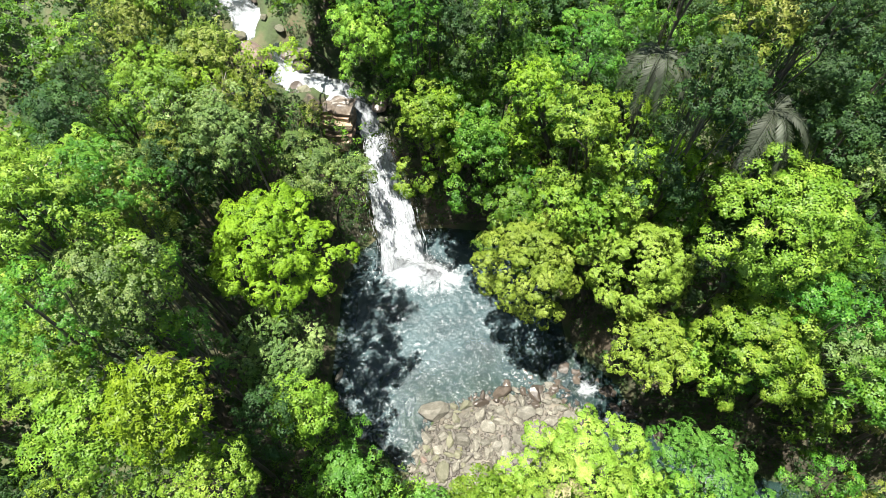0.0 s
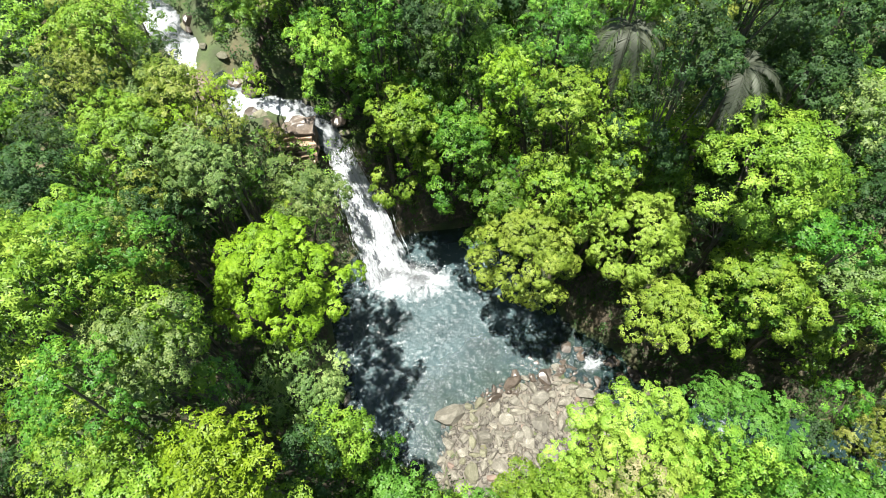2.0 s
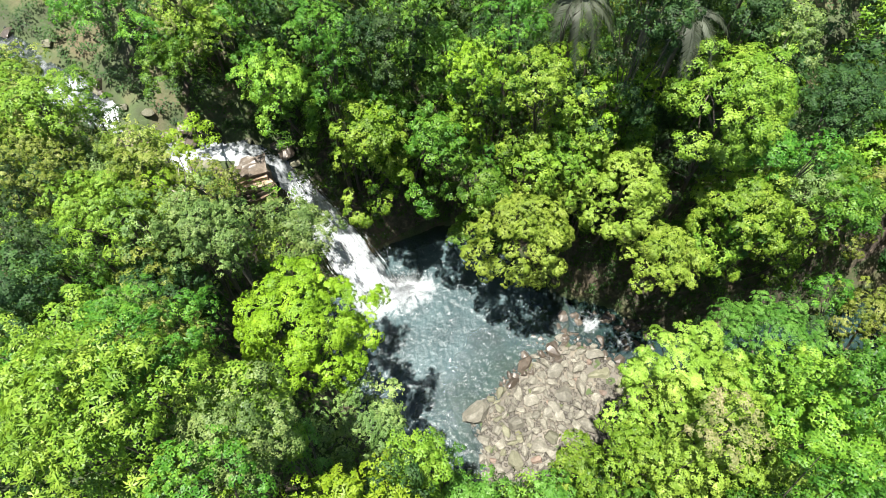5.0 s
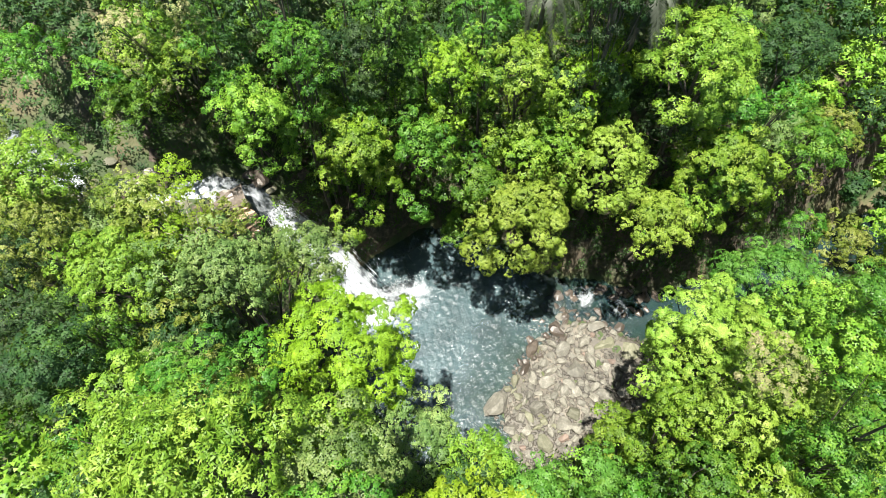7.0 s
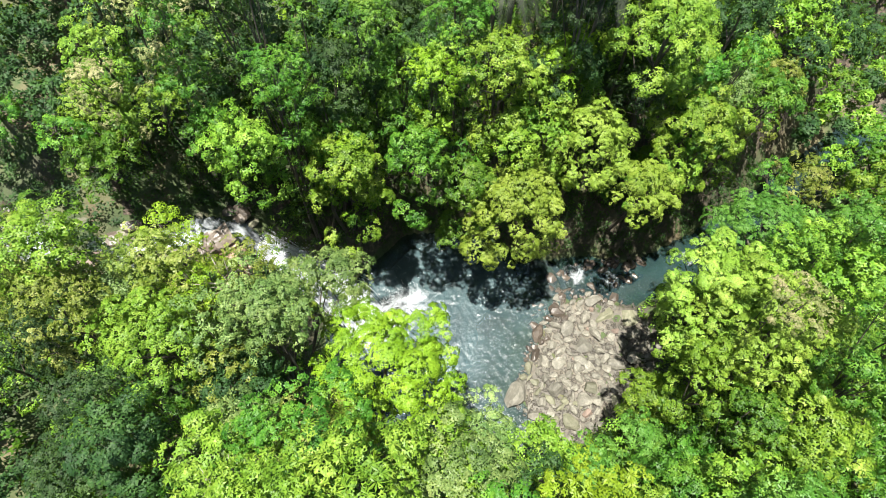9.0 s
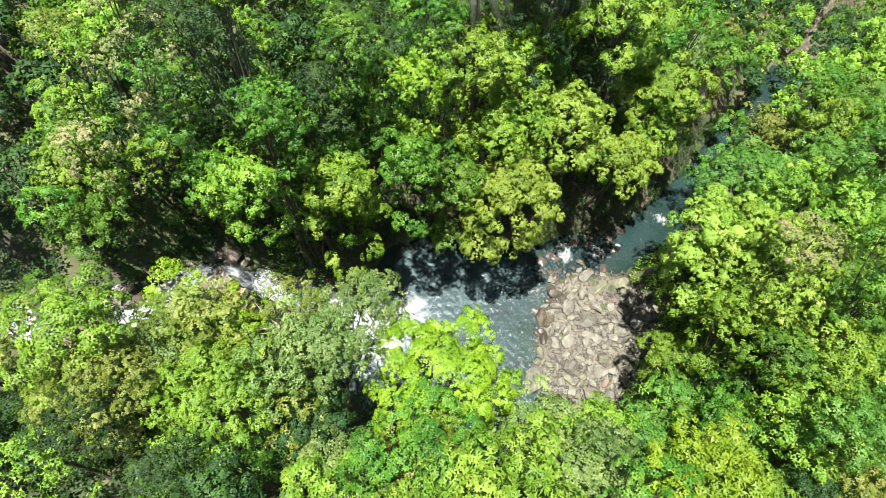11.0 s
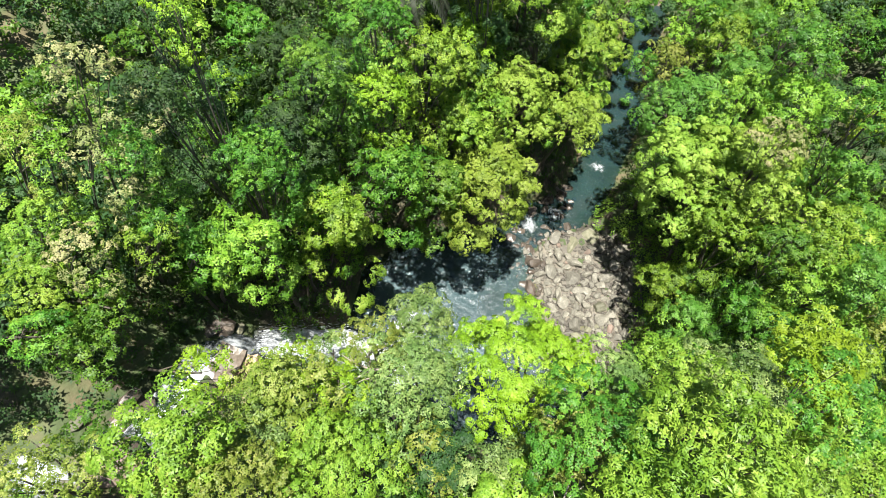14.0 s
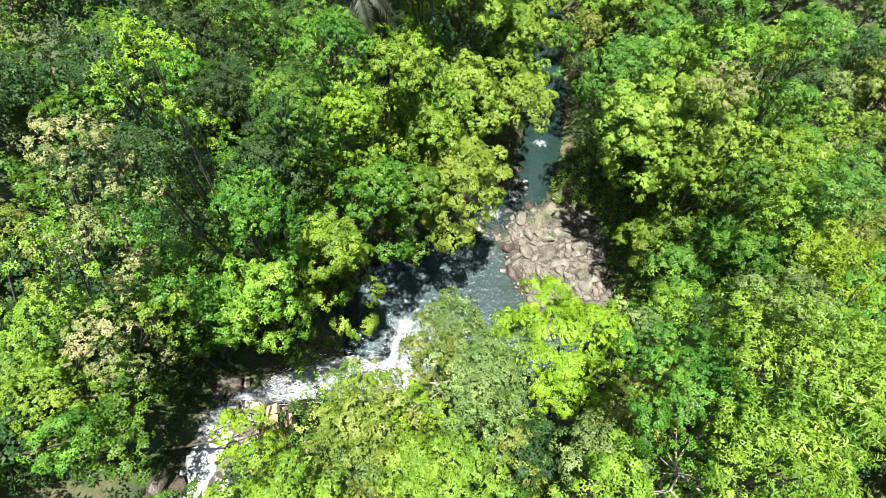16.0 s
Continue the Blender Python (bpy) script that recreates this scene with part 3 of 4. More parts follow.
def tree(form, colour, x, y, top, radius, height=None, lobes=None, base=None, seed=0, density=1.0, drape=None, where="on the steep bank", limbs=5, woods=None):
    """One tree. top: the height of its crown's upper surface; base: where its trunk stands, if not below it."""
    height = height or radius * 0.8
    lobes = lobes or int(np.clip(6 + 6.5 * radius, 9, 34))
    rng = np.random.default_rng(seed + int(abs(x) * 131 + abs(y) * 977 + radius * 37))
    bx, by = base or rooted(x, y)
    bz = ground_at(bx, by) - 0.2
    root = None if woods is not None else tagged(new("tree"), f"{LABEL[colour]} {FORM_LABEL[form]} {where}", "tree")
    if root:
        root.location = (bx, by, bz)
    mid = np.array([x - bx, y - by, top - height * 0.85 - bz])
    mid[2] = max(mid[2], 1.0)
    c, s = crown_lobes(rng, radius, height, lobes)
    c, s = c * 0.95, s * 0.93
    count, ln, wd, spread, droop, dens = FORM[form]
    fine = 0.62 if x < -11 else (0.70 if x < -8 or top > 21 or radius > 2.9 else 0.80)
    fine *= 0.80 if woods is None else 1.5
    ln, wd, dens = ln * fine, wd * fine * 1.57, 0.55 * dens / fine ** 1.45
    # foliage that hangs down round the crown, over the steep ground
    if radius > 1.5:
        c = np.concatenate([c, [[0, 0, 0.30 * height], [0.2 * radius, -0.2 * radius, 0]]])
        s = np.concatenate([s, [0.52 * radius, 0.5 * radius]])
    far_bank = y > 17 and x > -7.5
    if drape is None:
        drape = min(3.0, 0.4 * mid[2])
        if far_bank:
            drape = min(5.5, 0.5 * mid[2]) if base else min(6.5, 0.62 * mid[2])
    if drape > 0.8:
        n_low = int(3 + 1.2 * radius + (0.9 * drape if far_bank else 0))
        th = np.arange(n_low) * 2.39996 + rng.uniform(0, 6.28)
        low = np.stack([np.cos(th), np.sin(th), np.zeros(n_low)], 1) * radius * rng.uniform(0.35, 0.85, (n_low, 1))
        low[:, 2] = -height * 0.25 - drape * rng.uniform(0.1, 1.0, n_low)
        c, s = np.concatenate([c, low]), np.concatenate([s, radius * rng.uniform(0.26, 0.40, n_low)])
    sites, axes, soft = crown_sites(rng, c, s, dens * density)
    v, n, nv = leaf_arrays(rng, sites + mid, axes, count, ln, wd, spread, droop, normals=soft)
    f = leaf_faces(n)
    if form == "whorl":
        star = rng.random(len(sites)) < 0.10
        v2, n2, nv2 = leaf_arrays(rng, sites[star] + mid + axes[star] * 0.12, axes[star], 9, 0.22, 0.055, 1.25, 0.12, simple=False, normals=soft[star])
        f = np.concatenate([f, leaf_faces(n2, False) + len(v)])
        v, nv = np.concatenate([v, v2]), np.concatenate([nv, nv2])
    if woods is not None:
        woods.setdefault(colour, []).append((v + np.array([bx, by, bz]), f, nv))
        return None
    part("crown", raw_mesh("crown", v, f, LEAF[colour], normals=nv), root)
    bend = rng.normal(0, 0.35, 2)
    k = np.linspace(0, 1, 6)
    path = np.stack([mid[0] * k ** 1.4 + bend[0] * np.sin(k * 3.1), mid[1] * k ** 1.4 + bend[1] * np.sin(k * 3.1), (mid[2] + 0.2 * height) * k], 1)
    thick = 0.045 * radius + 0.03
    tv, tf = tube(path, thick * (1.15 - 0.8 * k))
    part("trunk", raw_mesh("trunk", tv, tf, BARK, True), root)
    for j in rng.choice(lobes, min(limbs, lobes), False):
        start = path[4 if j % 2 else 3]
        end = mid + c[j] * 0.92
        m = (start + end) / 2 + rng.normal(0, 0.12 * radius, 3)
        lv, lf = tube([start, m, end], [thick * 0.42, thick * 0.28, thick * 0.1], 5)
        part("limb", raw_mesh("limb", lv, lf, BARK, True), root)
    TREES.append((x, y, top, radius))
    return root


# trees round the pool
tree("fine", "lime", -8.8, 14.3, 20.2, 3.85, 3.9, 40, (-10.9, 14.8), drape=0.0, density=1.5, where="leaning over the pool")
tree("fine", "pale", 5.1, 16.2, 15.4, 3.4, 3.0, 32, (10.6, 18.2), density=1.4, where="leaning far over the pool")
tree("fine", "pale", 10.8, 14.9, 17.0, 3.2, 3.0, 30, (12.5, 16.4), density=1.35, where="on the bank above the outflow")
tree("fine", "pale", 11.2, 10.6, 14.6, 2.5, 2.6, 22, (14.6, 12.2), drape=0.6, density=1.35, where="leaning over the outflow")
tree("hang", "fresh", 15.2, 13.9, 23.0, 3.3, 2.6, 26, density=1.25)
tree("broad", "fresh", 15.9, 10.2, 17.4, 3.1, 3.0, 26, density=1.25)
tree("fine", "pale", 6.3, 3.9, 16.8, 3.4, 2.9, 36, density=1.7, where="beside the gravel bar")
tree("small", "emerald", 11.6, 3.5, 16.0, 3.3, 2.4, 32, density=1.25, where="beside the stream")
tree("fine", "pale", 5.0, 1.1, 18.8, 3.2, 3.0, density=1.4, where="beside the gravel bar")
tree("small", "tan", 3.9, 1.5, 20.6, 1.5, 1.3, drape=0.4, where="beside the gravel bar")
tree("whorl", "lime", -9.5, 4.6, 24.8, 1.8, 1.7)
tree("feather", "fresh", -7.0, 7.0, 16.2, 1.9, 2.0)
tree("small", "grey", -8.4, 9.9, 16.6, 2.5, 2.0)
tree("broad", "fresh", -4.9, 27.5, 21.6, 2.0, 2.6, 20, (-3.4, 32.5), drape=3.6, where="overhanging the head of the fall")
tree("feather", "fresh", -13.9, 21.6, 23.0, 1.7, 1.5)
tree("small", "olive", -12.3, 23.6, 23.4, 1.6, 1.4)
tree("fine", "lime", -11.9, 21.0, 22.6, 1.5, 1.4)
tree("feather", "grey", -13.6, 23.6, 22.9, 1.6, 1.5)
tree("broad", "fresh", -1.0, 24.6, 18.0, 2.3, 2.4, None, (0.5, 28.5))
tree("feather", "grey", -6.4, 24.6, 11.4, 1.5, 2.0, 14, (-8.6, 24.5), drape=0.0, where="beside the waterfall")
tree("feather", "grey", -7.2, 19.1, 19.4, 2.2, 2.1, 20, (-11.0, 19.6), drape=0.0, where="leaning towards the waterfall")
tree("small", "green", -13.6, 12.6, 26.4, 2.5, 2.0)
tree("small", "grey", -11.5, 8.4, 26.4, 2.1, 1.8, drape=1.0)
tree("small", "fresh", -8.7, 2.6, 22.0, 2.1, 1.8)
tree("broad", "green", 4.0, 19.5, 15.4, 2.2, 2.2, None, (8.6, 23.5))
tree("broad", "fresh", 7.0, 19.7, 22.2, 1.9, 1.9)
tree("small", "lime", 11.3, 18.2, 20.4, 2.0, 1.8)
tree("small", "grey", -10.9, 18.7, 23.0, 2.2, 2.0, drape=1.5)
tree("small", "olive", -15.6, 24.2, 24.6, 2.6, 2.0)
tree("broad", "deep", 1.9, 26.6, 22.0, 2.0, 2.0)
tree("small", "green", 7.3, 23.0, 24.2, 2.2, 2.0)
tree("broad", "deep", 11.5, 17.8, 26.4, 2.2, 2.0)
tree("broad", "fresh", -8.4, 22.4, 14.2, 1.4, 1.5, drape=0.8)
tree("broad", "green", 1.8, 21.6, 18.6, 1.9, 2.0, None, (3.0, 28.0))
tree("hang", "grey", 18.7, 14.9, 24.0, 1.7, 1.8)
tree("broad", "fresh", 9.7, 17.6, 18.4, 1.7, 1.7)
tree("broad", "fresh", 6.3, 17.9, 17.4, 1.6, 1.6, base=(9.8, 21.4))
tree("small", "fresh", 8.0, 16.5, 17.6, 1.4, 1.4, base=(10.8, 19.4))
tree("broad", "green", 12.6, 16.9, 17.6, 1.5, 1.5)
tree("small", "deep", 14.2, 13.9, 18.2, 1.8, 1.8)
tree("broad", "green", -10.5, 33.4, 19.2, 1.3, 1.6, drape=0.0)
tree("small", "tan", -8.4, 31.4, 24.8, 1.2, 1.2)
tree("small", "green", -2.0, 27.0, 23.6, 1.9, 1.6)
tree("broad", "green", 0.2, 25.4, 17.4, 1.7, 1.8, None, (1.0, 29.0))
tree("small", "lime", 4.7, 22.4, 21.6, 1.6, 1.6)
tree("broad", "fresh", 13.6, 9.8, 14.2, 1.4, 1.6, 12, (15.5, 11.4), drape=0.0)
tree("fine", "fresh", 9.3, 0.8, 19.0, 2.6, 2.2)
tree("fine", "fresh", 2.0, 2.0, 16.0, 1.9, 1.8)
tree("small", "olive", -9.9, 20.2, 23.0, 1.3, 1.4, drape=0.6)
tree("small", "fresh", -14.3, 20.4, 23.9, 2.2, 1.8)
tree("broad", "deep", -13.5, 17.7, 21.6, 2.2, 1.8)
tree("whorl", "fresh", -13.9, 9.9, 28.6, 2.4, 1.8)
tree("broad", "green", -14.2, 29.4, 22.4, 1.5, 1.6, drape=0.0)
tree("small", "tan", -4.1, 30.2, 30.0, 1.3, 1.3)
tree("small", "green", 2.9, 25.1, 24.6, 1.8, 1.6)
tree("broad", "green", -5.6, 29.0, 21.2, 1.3, 1.8, None, (-4.2, 32.6), drape=0.0)
tree("broad", "olive", -12.1, 22.2, 23.3, 1.5, 1.4)
tree("broad", "lime", -10.3, 28.7, 17.8, 1.5, 1.4, drape=0.0)
tree("broad", "fresh", -14.7, 25.2, 25.7, 2.1, 1.8)
tree("small", "grey", -11.0, 18.4, 23.0, 1.9, 1.6)
tree("whorl", "olive", -12.9, 12.3, 25.0, 1.7, 1.5)
tree("broad", "green", 19.6, 7.0, 17.6, 2.0, 2.0, drape=0.8)
tree("broad", "emerald", 25.3, -3.4, 13.4, 2.8, 2.4)
tree("broad", "fresh", 7.4, -0.6, 20.6, 2.3, 2.0)
tree("feather", "fresh", 1.4, 3.6, 9.6, 1.7, 1.6, density=1.2, where="beside the gravel bar")
tree("feather", "emerald", -1.4, 2.6, 10.2, 1.8, 1.8, where="beside the gravel bar")
tree("small", "lime", -10.0, 5.0, 24.2, 1.8, 1.4)
tree("broad", "fresh", -3.4, -1.0, 18.0, 2.2, 1.8)
tree("broad", "green", 16.4, 10.2, 15.4, 2.0, 2.0)
tree("small", "fresh", -8.2, 35.8, 20.9, 2.2, 2.2)
tree("broad", "green", -9.6, 34.4, 19.6, 1.6, 1.8, drape=0.6)
tree("broad", "olive", -13.4, 17.9, 21.9, 1.4, 1.4)
tree("broad", "fresh", -11.4, 9.0, 25.4, 1.8, 1.4)
tree("broad", "emerald", 14.2, -0.6, 16.4, 2.6, 2.2)
tree("broad", "fresh", 1.2, -2.0, 17.6, 2.4, 2.0)
tree("feather", "grey", -14.7, 15.0, 23.6, 2.0, 1.6)
tree("whorl", "fresh", -15.9, 11.9, 27.7, 2.0, 1.6)
tree("small", "green", 4.3, 24.7, 21.4, 1.8, 1.6)

tree("feather", "olive", -9.6, 28.9, 12.6, 1.0, 1.1, 12, (-10.4, 27.6), drape=0.0, where="over the rock ledge")

tree("broad", "green", -3.3, 31.0, 16.8, 2.0, 2.0, 20, (-1.0, 33.6), drape=1.2, where="over the head of the fall")

# the bank below the outflow
tree("hang", "grey", 20.6, 10.0, 15.8, 2.4, 2.2, drape=4.0, where="over the stream")
tree("small", "green", 23.8, 8.8, 14.6, 2.4, 2.2, drape=4.0, where="over the stream")
tree("broad", "green", 17.6, 11.6, 18.6, 2.2, 2.2, drape=5.0, where="over the stream")
tree("small", "fresh", 21.8, 8.4, 9.4, 1.9, 1.7, drape=2.0, where="beside the stream")
tree("small", "olive", 26.8, 7.6, 13.6, 2.4, 2.2, drape=4.0, where="over the stream")
tree("feather", "green", 15.2, 12.4, 10.5, 1.8, 1.8, drape=3.0, where="above the outflow")

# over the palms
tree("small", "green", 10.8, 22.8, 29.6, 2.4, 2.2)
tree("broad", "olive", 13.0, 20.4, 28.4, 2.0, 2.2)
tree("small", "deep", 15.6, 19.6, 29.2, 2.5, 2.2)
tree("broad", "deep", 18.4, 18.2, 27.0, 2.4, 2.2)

# the slopes
tree("broad", "deep", -17.0, 17.6, 24.8, 1.6, 1.5)
tree("broad", "deep", -13.5, 27.5, 21.5, 1.3, 1.3, drape=0.0)
tree("small", "deep", -16.9, 19.6, 24.4, 1.1, 1.1)
tree("feather", "green", -15.7, 18.6, 22.7, 1.2, 1.2)
tree("broad", "fresh", -15.4, 15.1, 24.4, 1.6, 1.5)
tree("small", "olive", -13.1, 13.4, 23.5, 1.1, 1.1)
tree("small", "green", -12.1, 6.8, 28.1, 1.5, 1.5)
tree("feather", "fresh", -13.3, 5.9, 25.0, 1.9, 1.8)
tree("feather", "emerald", -10.8, 8.9, 20.6, 1.1, 1.1)
tree("broad", "fresh", -11.9, 4.1, 24.4, 1.8, 1.7)
tree("feather", "green", -5.5, 6.8, 11.3, 1.1, 1.1, drape=0.4)
tree("broad", "emerald", -5.4, 4.4, 12.3, 2.2, 2.1)
tree("feather", "green", -10.2, 21.2, 17.1, 1.1, 1.1)
tree("feather", "green", -1.6, 26.3, 21.9, 1.2, 1.1)
tree("small", "fresh", 4.1, 22.1, 21.3, 1.1, 1.1)
tree("small", "fresh", 5.9, 22.1, 22.2, 1.2, 1.1)
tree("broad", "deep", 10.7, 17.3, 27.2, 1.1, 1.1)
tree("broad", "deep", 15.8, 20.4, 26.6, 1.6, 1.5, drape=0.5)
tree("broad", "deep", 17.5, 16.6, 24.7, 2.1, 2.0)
tree("small", "lime", 13.5, 18.3, 19.5, 1.5, 1.5)
tree("feather", "green", 8.2, 18.2, 17.5, 1.5, 1.4)
tree("broad", "deep", 18.6, 3.2, 9.6, 1.1, 1.1, drape=0.0)
tree("broad", "deep", 2.5, 26.3, 19.3, 1.1, 1.1)
tree("hang", "deep", -0.5, 29.6, 30.0, 1.3, 1.2)
tree("small", "lime", -1.0, 27.9, 30.6, 1.1, 1.1)
tree("feather", "fresh", -5.8, 32.0, 27.6, 1.1, 1.1)
tree("small", "tan", -5.1, 31.0, 27.0, 1.1, 1.1)
tree("small", "fresh", -7.0, 33.6, 24.8, 1.6, 1.5)
tree("feather", "green", -5.2, 29.8, 23.4, 1.3, 1.3, drape=0.5)
tree("broad", "lime", -0.4, 24.6, 17.5, 1.1, 1.1)
tree("hang", "deep", -2.7, 29.6, 27.6, 1.3, 1.3)
tree("small", "fresh", 9.2, 18.7, 19.8, 1.4, 1.3)
tree("broad", "green", 4.8, 23.3, 19.1, 1.1, 1.1)
tree("small", "green", 5.3, 20.4, 15.4, 1.4, 1.3)
tree("broad", "fresh", 2.6, 3.0, 14.9, 1.1, 1.1)
tree("small", "pale", 2.2, 1.0, 18.4, 1.4, 1.4)
tree("broad", "green", 4.3, -2.0, 23.6, 2.0, 1.9)
tree("small", "green", 3.5, -2.5, 19.2, 1.9, 1.8)
tree("feather", "emerald", -3.9, -1.6, 20.6, 1.7, 1.6)
tree("hang", "green", -1.8, 0.7, 13.0, 1.7, 1.6)
tree("feather", "green", -4.1, 1.0, 15.8, 1.9, 1.8)
tree("broad", "olive", -13.5, 13.8, 23.1, 1.1, 1.1)
tree("feather", "fresh", -14.9, 11.8, 27.3, 1.2, 1.1)
tree("whorl", "fresh", -15.0, 9.7, 28.4, 1.3, 1.2)
tree("feather", "grey", -12.7, 18.9, 23.7, 1.1, 1.1)
tree("small", "lime", -11.2, 23.3, 22.3, 1.5, 1.4)
tree("small", "tan", -12.6, 24.9, 20.4, 1.3, 1.3, drape=0.8)
tree("small", "lime", -11.8, 28.1, 17.7, 1.1, 1.1, drape=0.4)
tree("feather", "green", -10.4, 34.4, 21.1, 1.3, 1.3, drape=0.6)
tree("hang", "deep", -8.2, 6.2, 17.5, 1.5, 1.4)
tree("feather", "green", 1.4, 25.6, 17.5, 1.1, 1.1)
tree("broad", "green", -12.6, 38.6, 20.6, 2.2, 2.1)
tree("feather", "fresh", -6.3, 30.2, 22.7, 1.2, 1.2, drape=0.0)
tree("broad", "deep", 0.2, 27.1, 21.8, 1.3, 1.2)
tree("hang", "deep", 3.7, 26.1, 21.4, 1.1, 1.1)
tree("small", "lime", 9.2, 20.6, 21.4, 1.3, 1.3)
tree("broad", "deep", 21.6, 11.5, 21.1, 2.2, 2.1)
tree("broad", "green", 17.4, 9.4, 20.5, 1.1, 1.1, drape=0.5)
tree("feather", "green", 20.4, 4.4, 10.8, 1.4, 1.3)
tree("small", "olive", -15.5, 23.0, 24.6, 1.3, 1.2)
tree("feather", "deep", -16.4, 19.9, 23.6, 1.1, 1.1)
tree("small", "olive", -5.6, 32.9, 28.1, 1.2, 1.1)
tree("feather", "green", -4.6, 29.9, 26.8, 1.1, 1.1)
tree("hang", "deep", -1.2, 29.2, 26.4, 1.1, 1.1)
tree("small", "green", 25.3, -0.5, 13.6, 2.2, 2.1)
tree("broad", "green", 9.3, -0.2, 22.6, 2.0, 1.9)
tree("small", "olive", 21.6, 2.4, 11.1, 2.2, 2.1)
tree("small", "green", 0.2, -0.1, 16.8, 1.8, 1.7)
tree("small", "deep", -16.6, 23.4, 24.5, 1.4, 1.3)

tree("small", "olive", -16.3, 29.6, 24.6, 2.3, 2.0, drape=0.5)
tree("broad", "green", -17.6, 32.5, 22.4, 2.0, 1.8, drape=0.5)
tree("broad", "green", -8.5, 32.6, 20.2, 1.4, 1.5, drape=0.4)


# ---- fill: more forest on the slopes, lower than the crowns above ----
def canopy_level(x, y):
    t = np.array(TREES)
    w = 1 / ((t[:, 0] - x) ** 2 + (t[:, 1] - y) ** 2 + 3) ** 1.6
    return float((w * t[:, 2]).sum() / w.sum())


FOREST_EDGE = np.array([(-24, 8), (-30, 20), (-36, 40), (-22, 54), (-8, 60), (10, 60), (24, 50), (30, 34), (44, 24), (62, 12), (62, -14), (36, -30), (14, -32), (-6, -16), (-18, -2)])


def fill_forest():
    rng = np.random.default_rng(11)
    placed, woods = np.array(TREES), {}
    forms = ["broad", "small", "fine", "hang", "feather", "broad"]
    cols = ["green", "fresh", "deep", "olive", "grey", "lime", "emerald"]
    spots = [(a, b) for a in np.arange(-35, 43, 2.8) for b in np.arange(-32, 60, 2.8)] + [(a, b) for a in np.arange(45, 64, 4.5) for b in np.arange(-24, 52, 4.5)]
    for gx0, gy0 in spots:
        x, y = gx0 + rng.uniform(-0.9, 0.9), gy0 + rng.uniform(-0.9, 0.9)
        r, f, c = rng.uniform(1.2, 2.3), rng.integers(0, 6), rng.random()
        if polygon_distance(np.array([x]), np.array([y]), FOREST_EDGE)[0] > 0:
            continue
        d = float(water_distance(np.array([x]), np.array([y]))[0])
        gap = (np.hypot(placed[:, 0] - x, placed[:, 1] - y) - placed[:, 3]).min()
        if np.hypot(x - 10.3, y - 20.2) < 4.2 or np.hypot(x - 14.9, y - 17.0) < 4.4:
            continue
        if d < (2.6 if x < 19 else (0.6 if x < 21 else -4)) or gap < -0.1 or np.hypot(x + 10, y - 28.5) < 4.6:
            continue
        g = ground_at(x, y)
        near = np.exp(-max(gap, 0) / 7)
        top = near * (canopy_level(x, y) - 1.4) + (1 - near) * (g + rng.uniform(5.5, 8.5))
        top = max(g + 2.2, min(top, g + 13)) + rng.normal(0, 0.7)
        if (y > 20 or x > 8) and c < 0.42:
            top = max(g + 2.5, top - 2.6)
        r = min(r, 1.2 + 0.5 * d)
        # dark-leaved kinds on the far bank and outer slopes, deep colour doubling as shade
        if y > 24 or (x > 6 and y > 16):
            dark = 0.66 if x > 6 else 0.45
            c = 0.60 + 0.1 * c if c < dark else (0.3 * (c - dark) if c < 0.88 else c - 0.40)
        elif x > 18 or x < -14:
            c = min(c, 0.5) if c < 0.6 else 0.65
        if x > 30:
            r, top = r * (2.0 if x > 44 else 1.4), max(top, g + 6.5)
        if x > 19:
            top = max(top, min(g + 13, 15.0 - 0.22 * (x - 20) + rng.normal(0, 1.2)))
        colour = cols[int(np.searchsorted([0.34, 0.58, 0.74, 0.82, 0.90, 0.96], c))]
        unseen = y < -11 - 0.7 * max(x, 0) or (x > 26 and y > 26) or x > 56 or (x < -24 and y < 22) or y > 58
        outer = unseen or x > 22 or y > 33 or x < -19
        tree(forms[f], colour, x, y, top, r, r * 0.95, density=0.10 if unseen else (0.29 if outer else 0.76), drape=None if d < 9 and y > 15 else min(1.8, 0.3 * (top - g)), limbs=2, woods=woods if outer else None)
    for colour, crowns in woods.items():
        start = np.cumsum([0] + [len(v) for v, f, nv in crowns])
        me = raw_mesh("forest", np.concatenate([v for v, f, nv in crowns]), np.concatenate([f + k for (v, f, nv), k in zip(crowns, start)]), LEAF[colour], normals=np.concatenate([nv for v, f, nv in crowns]))
        tagged(new("forest", me), f"{LABEL[colour]} crowns of the forest further up the slopes", "forest", kind="stuff")


fill_forest()


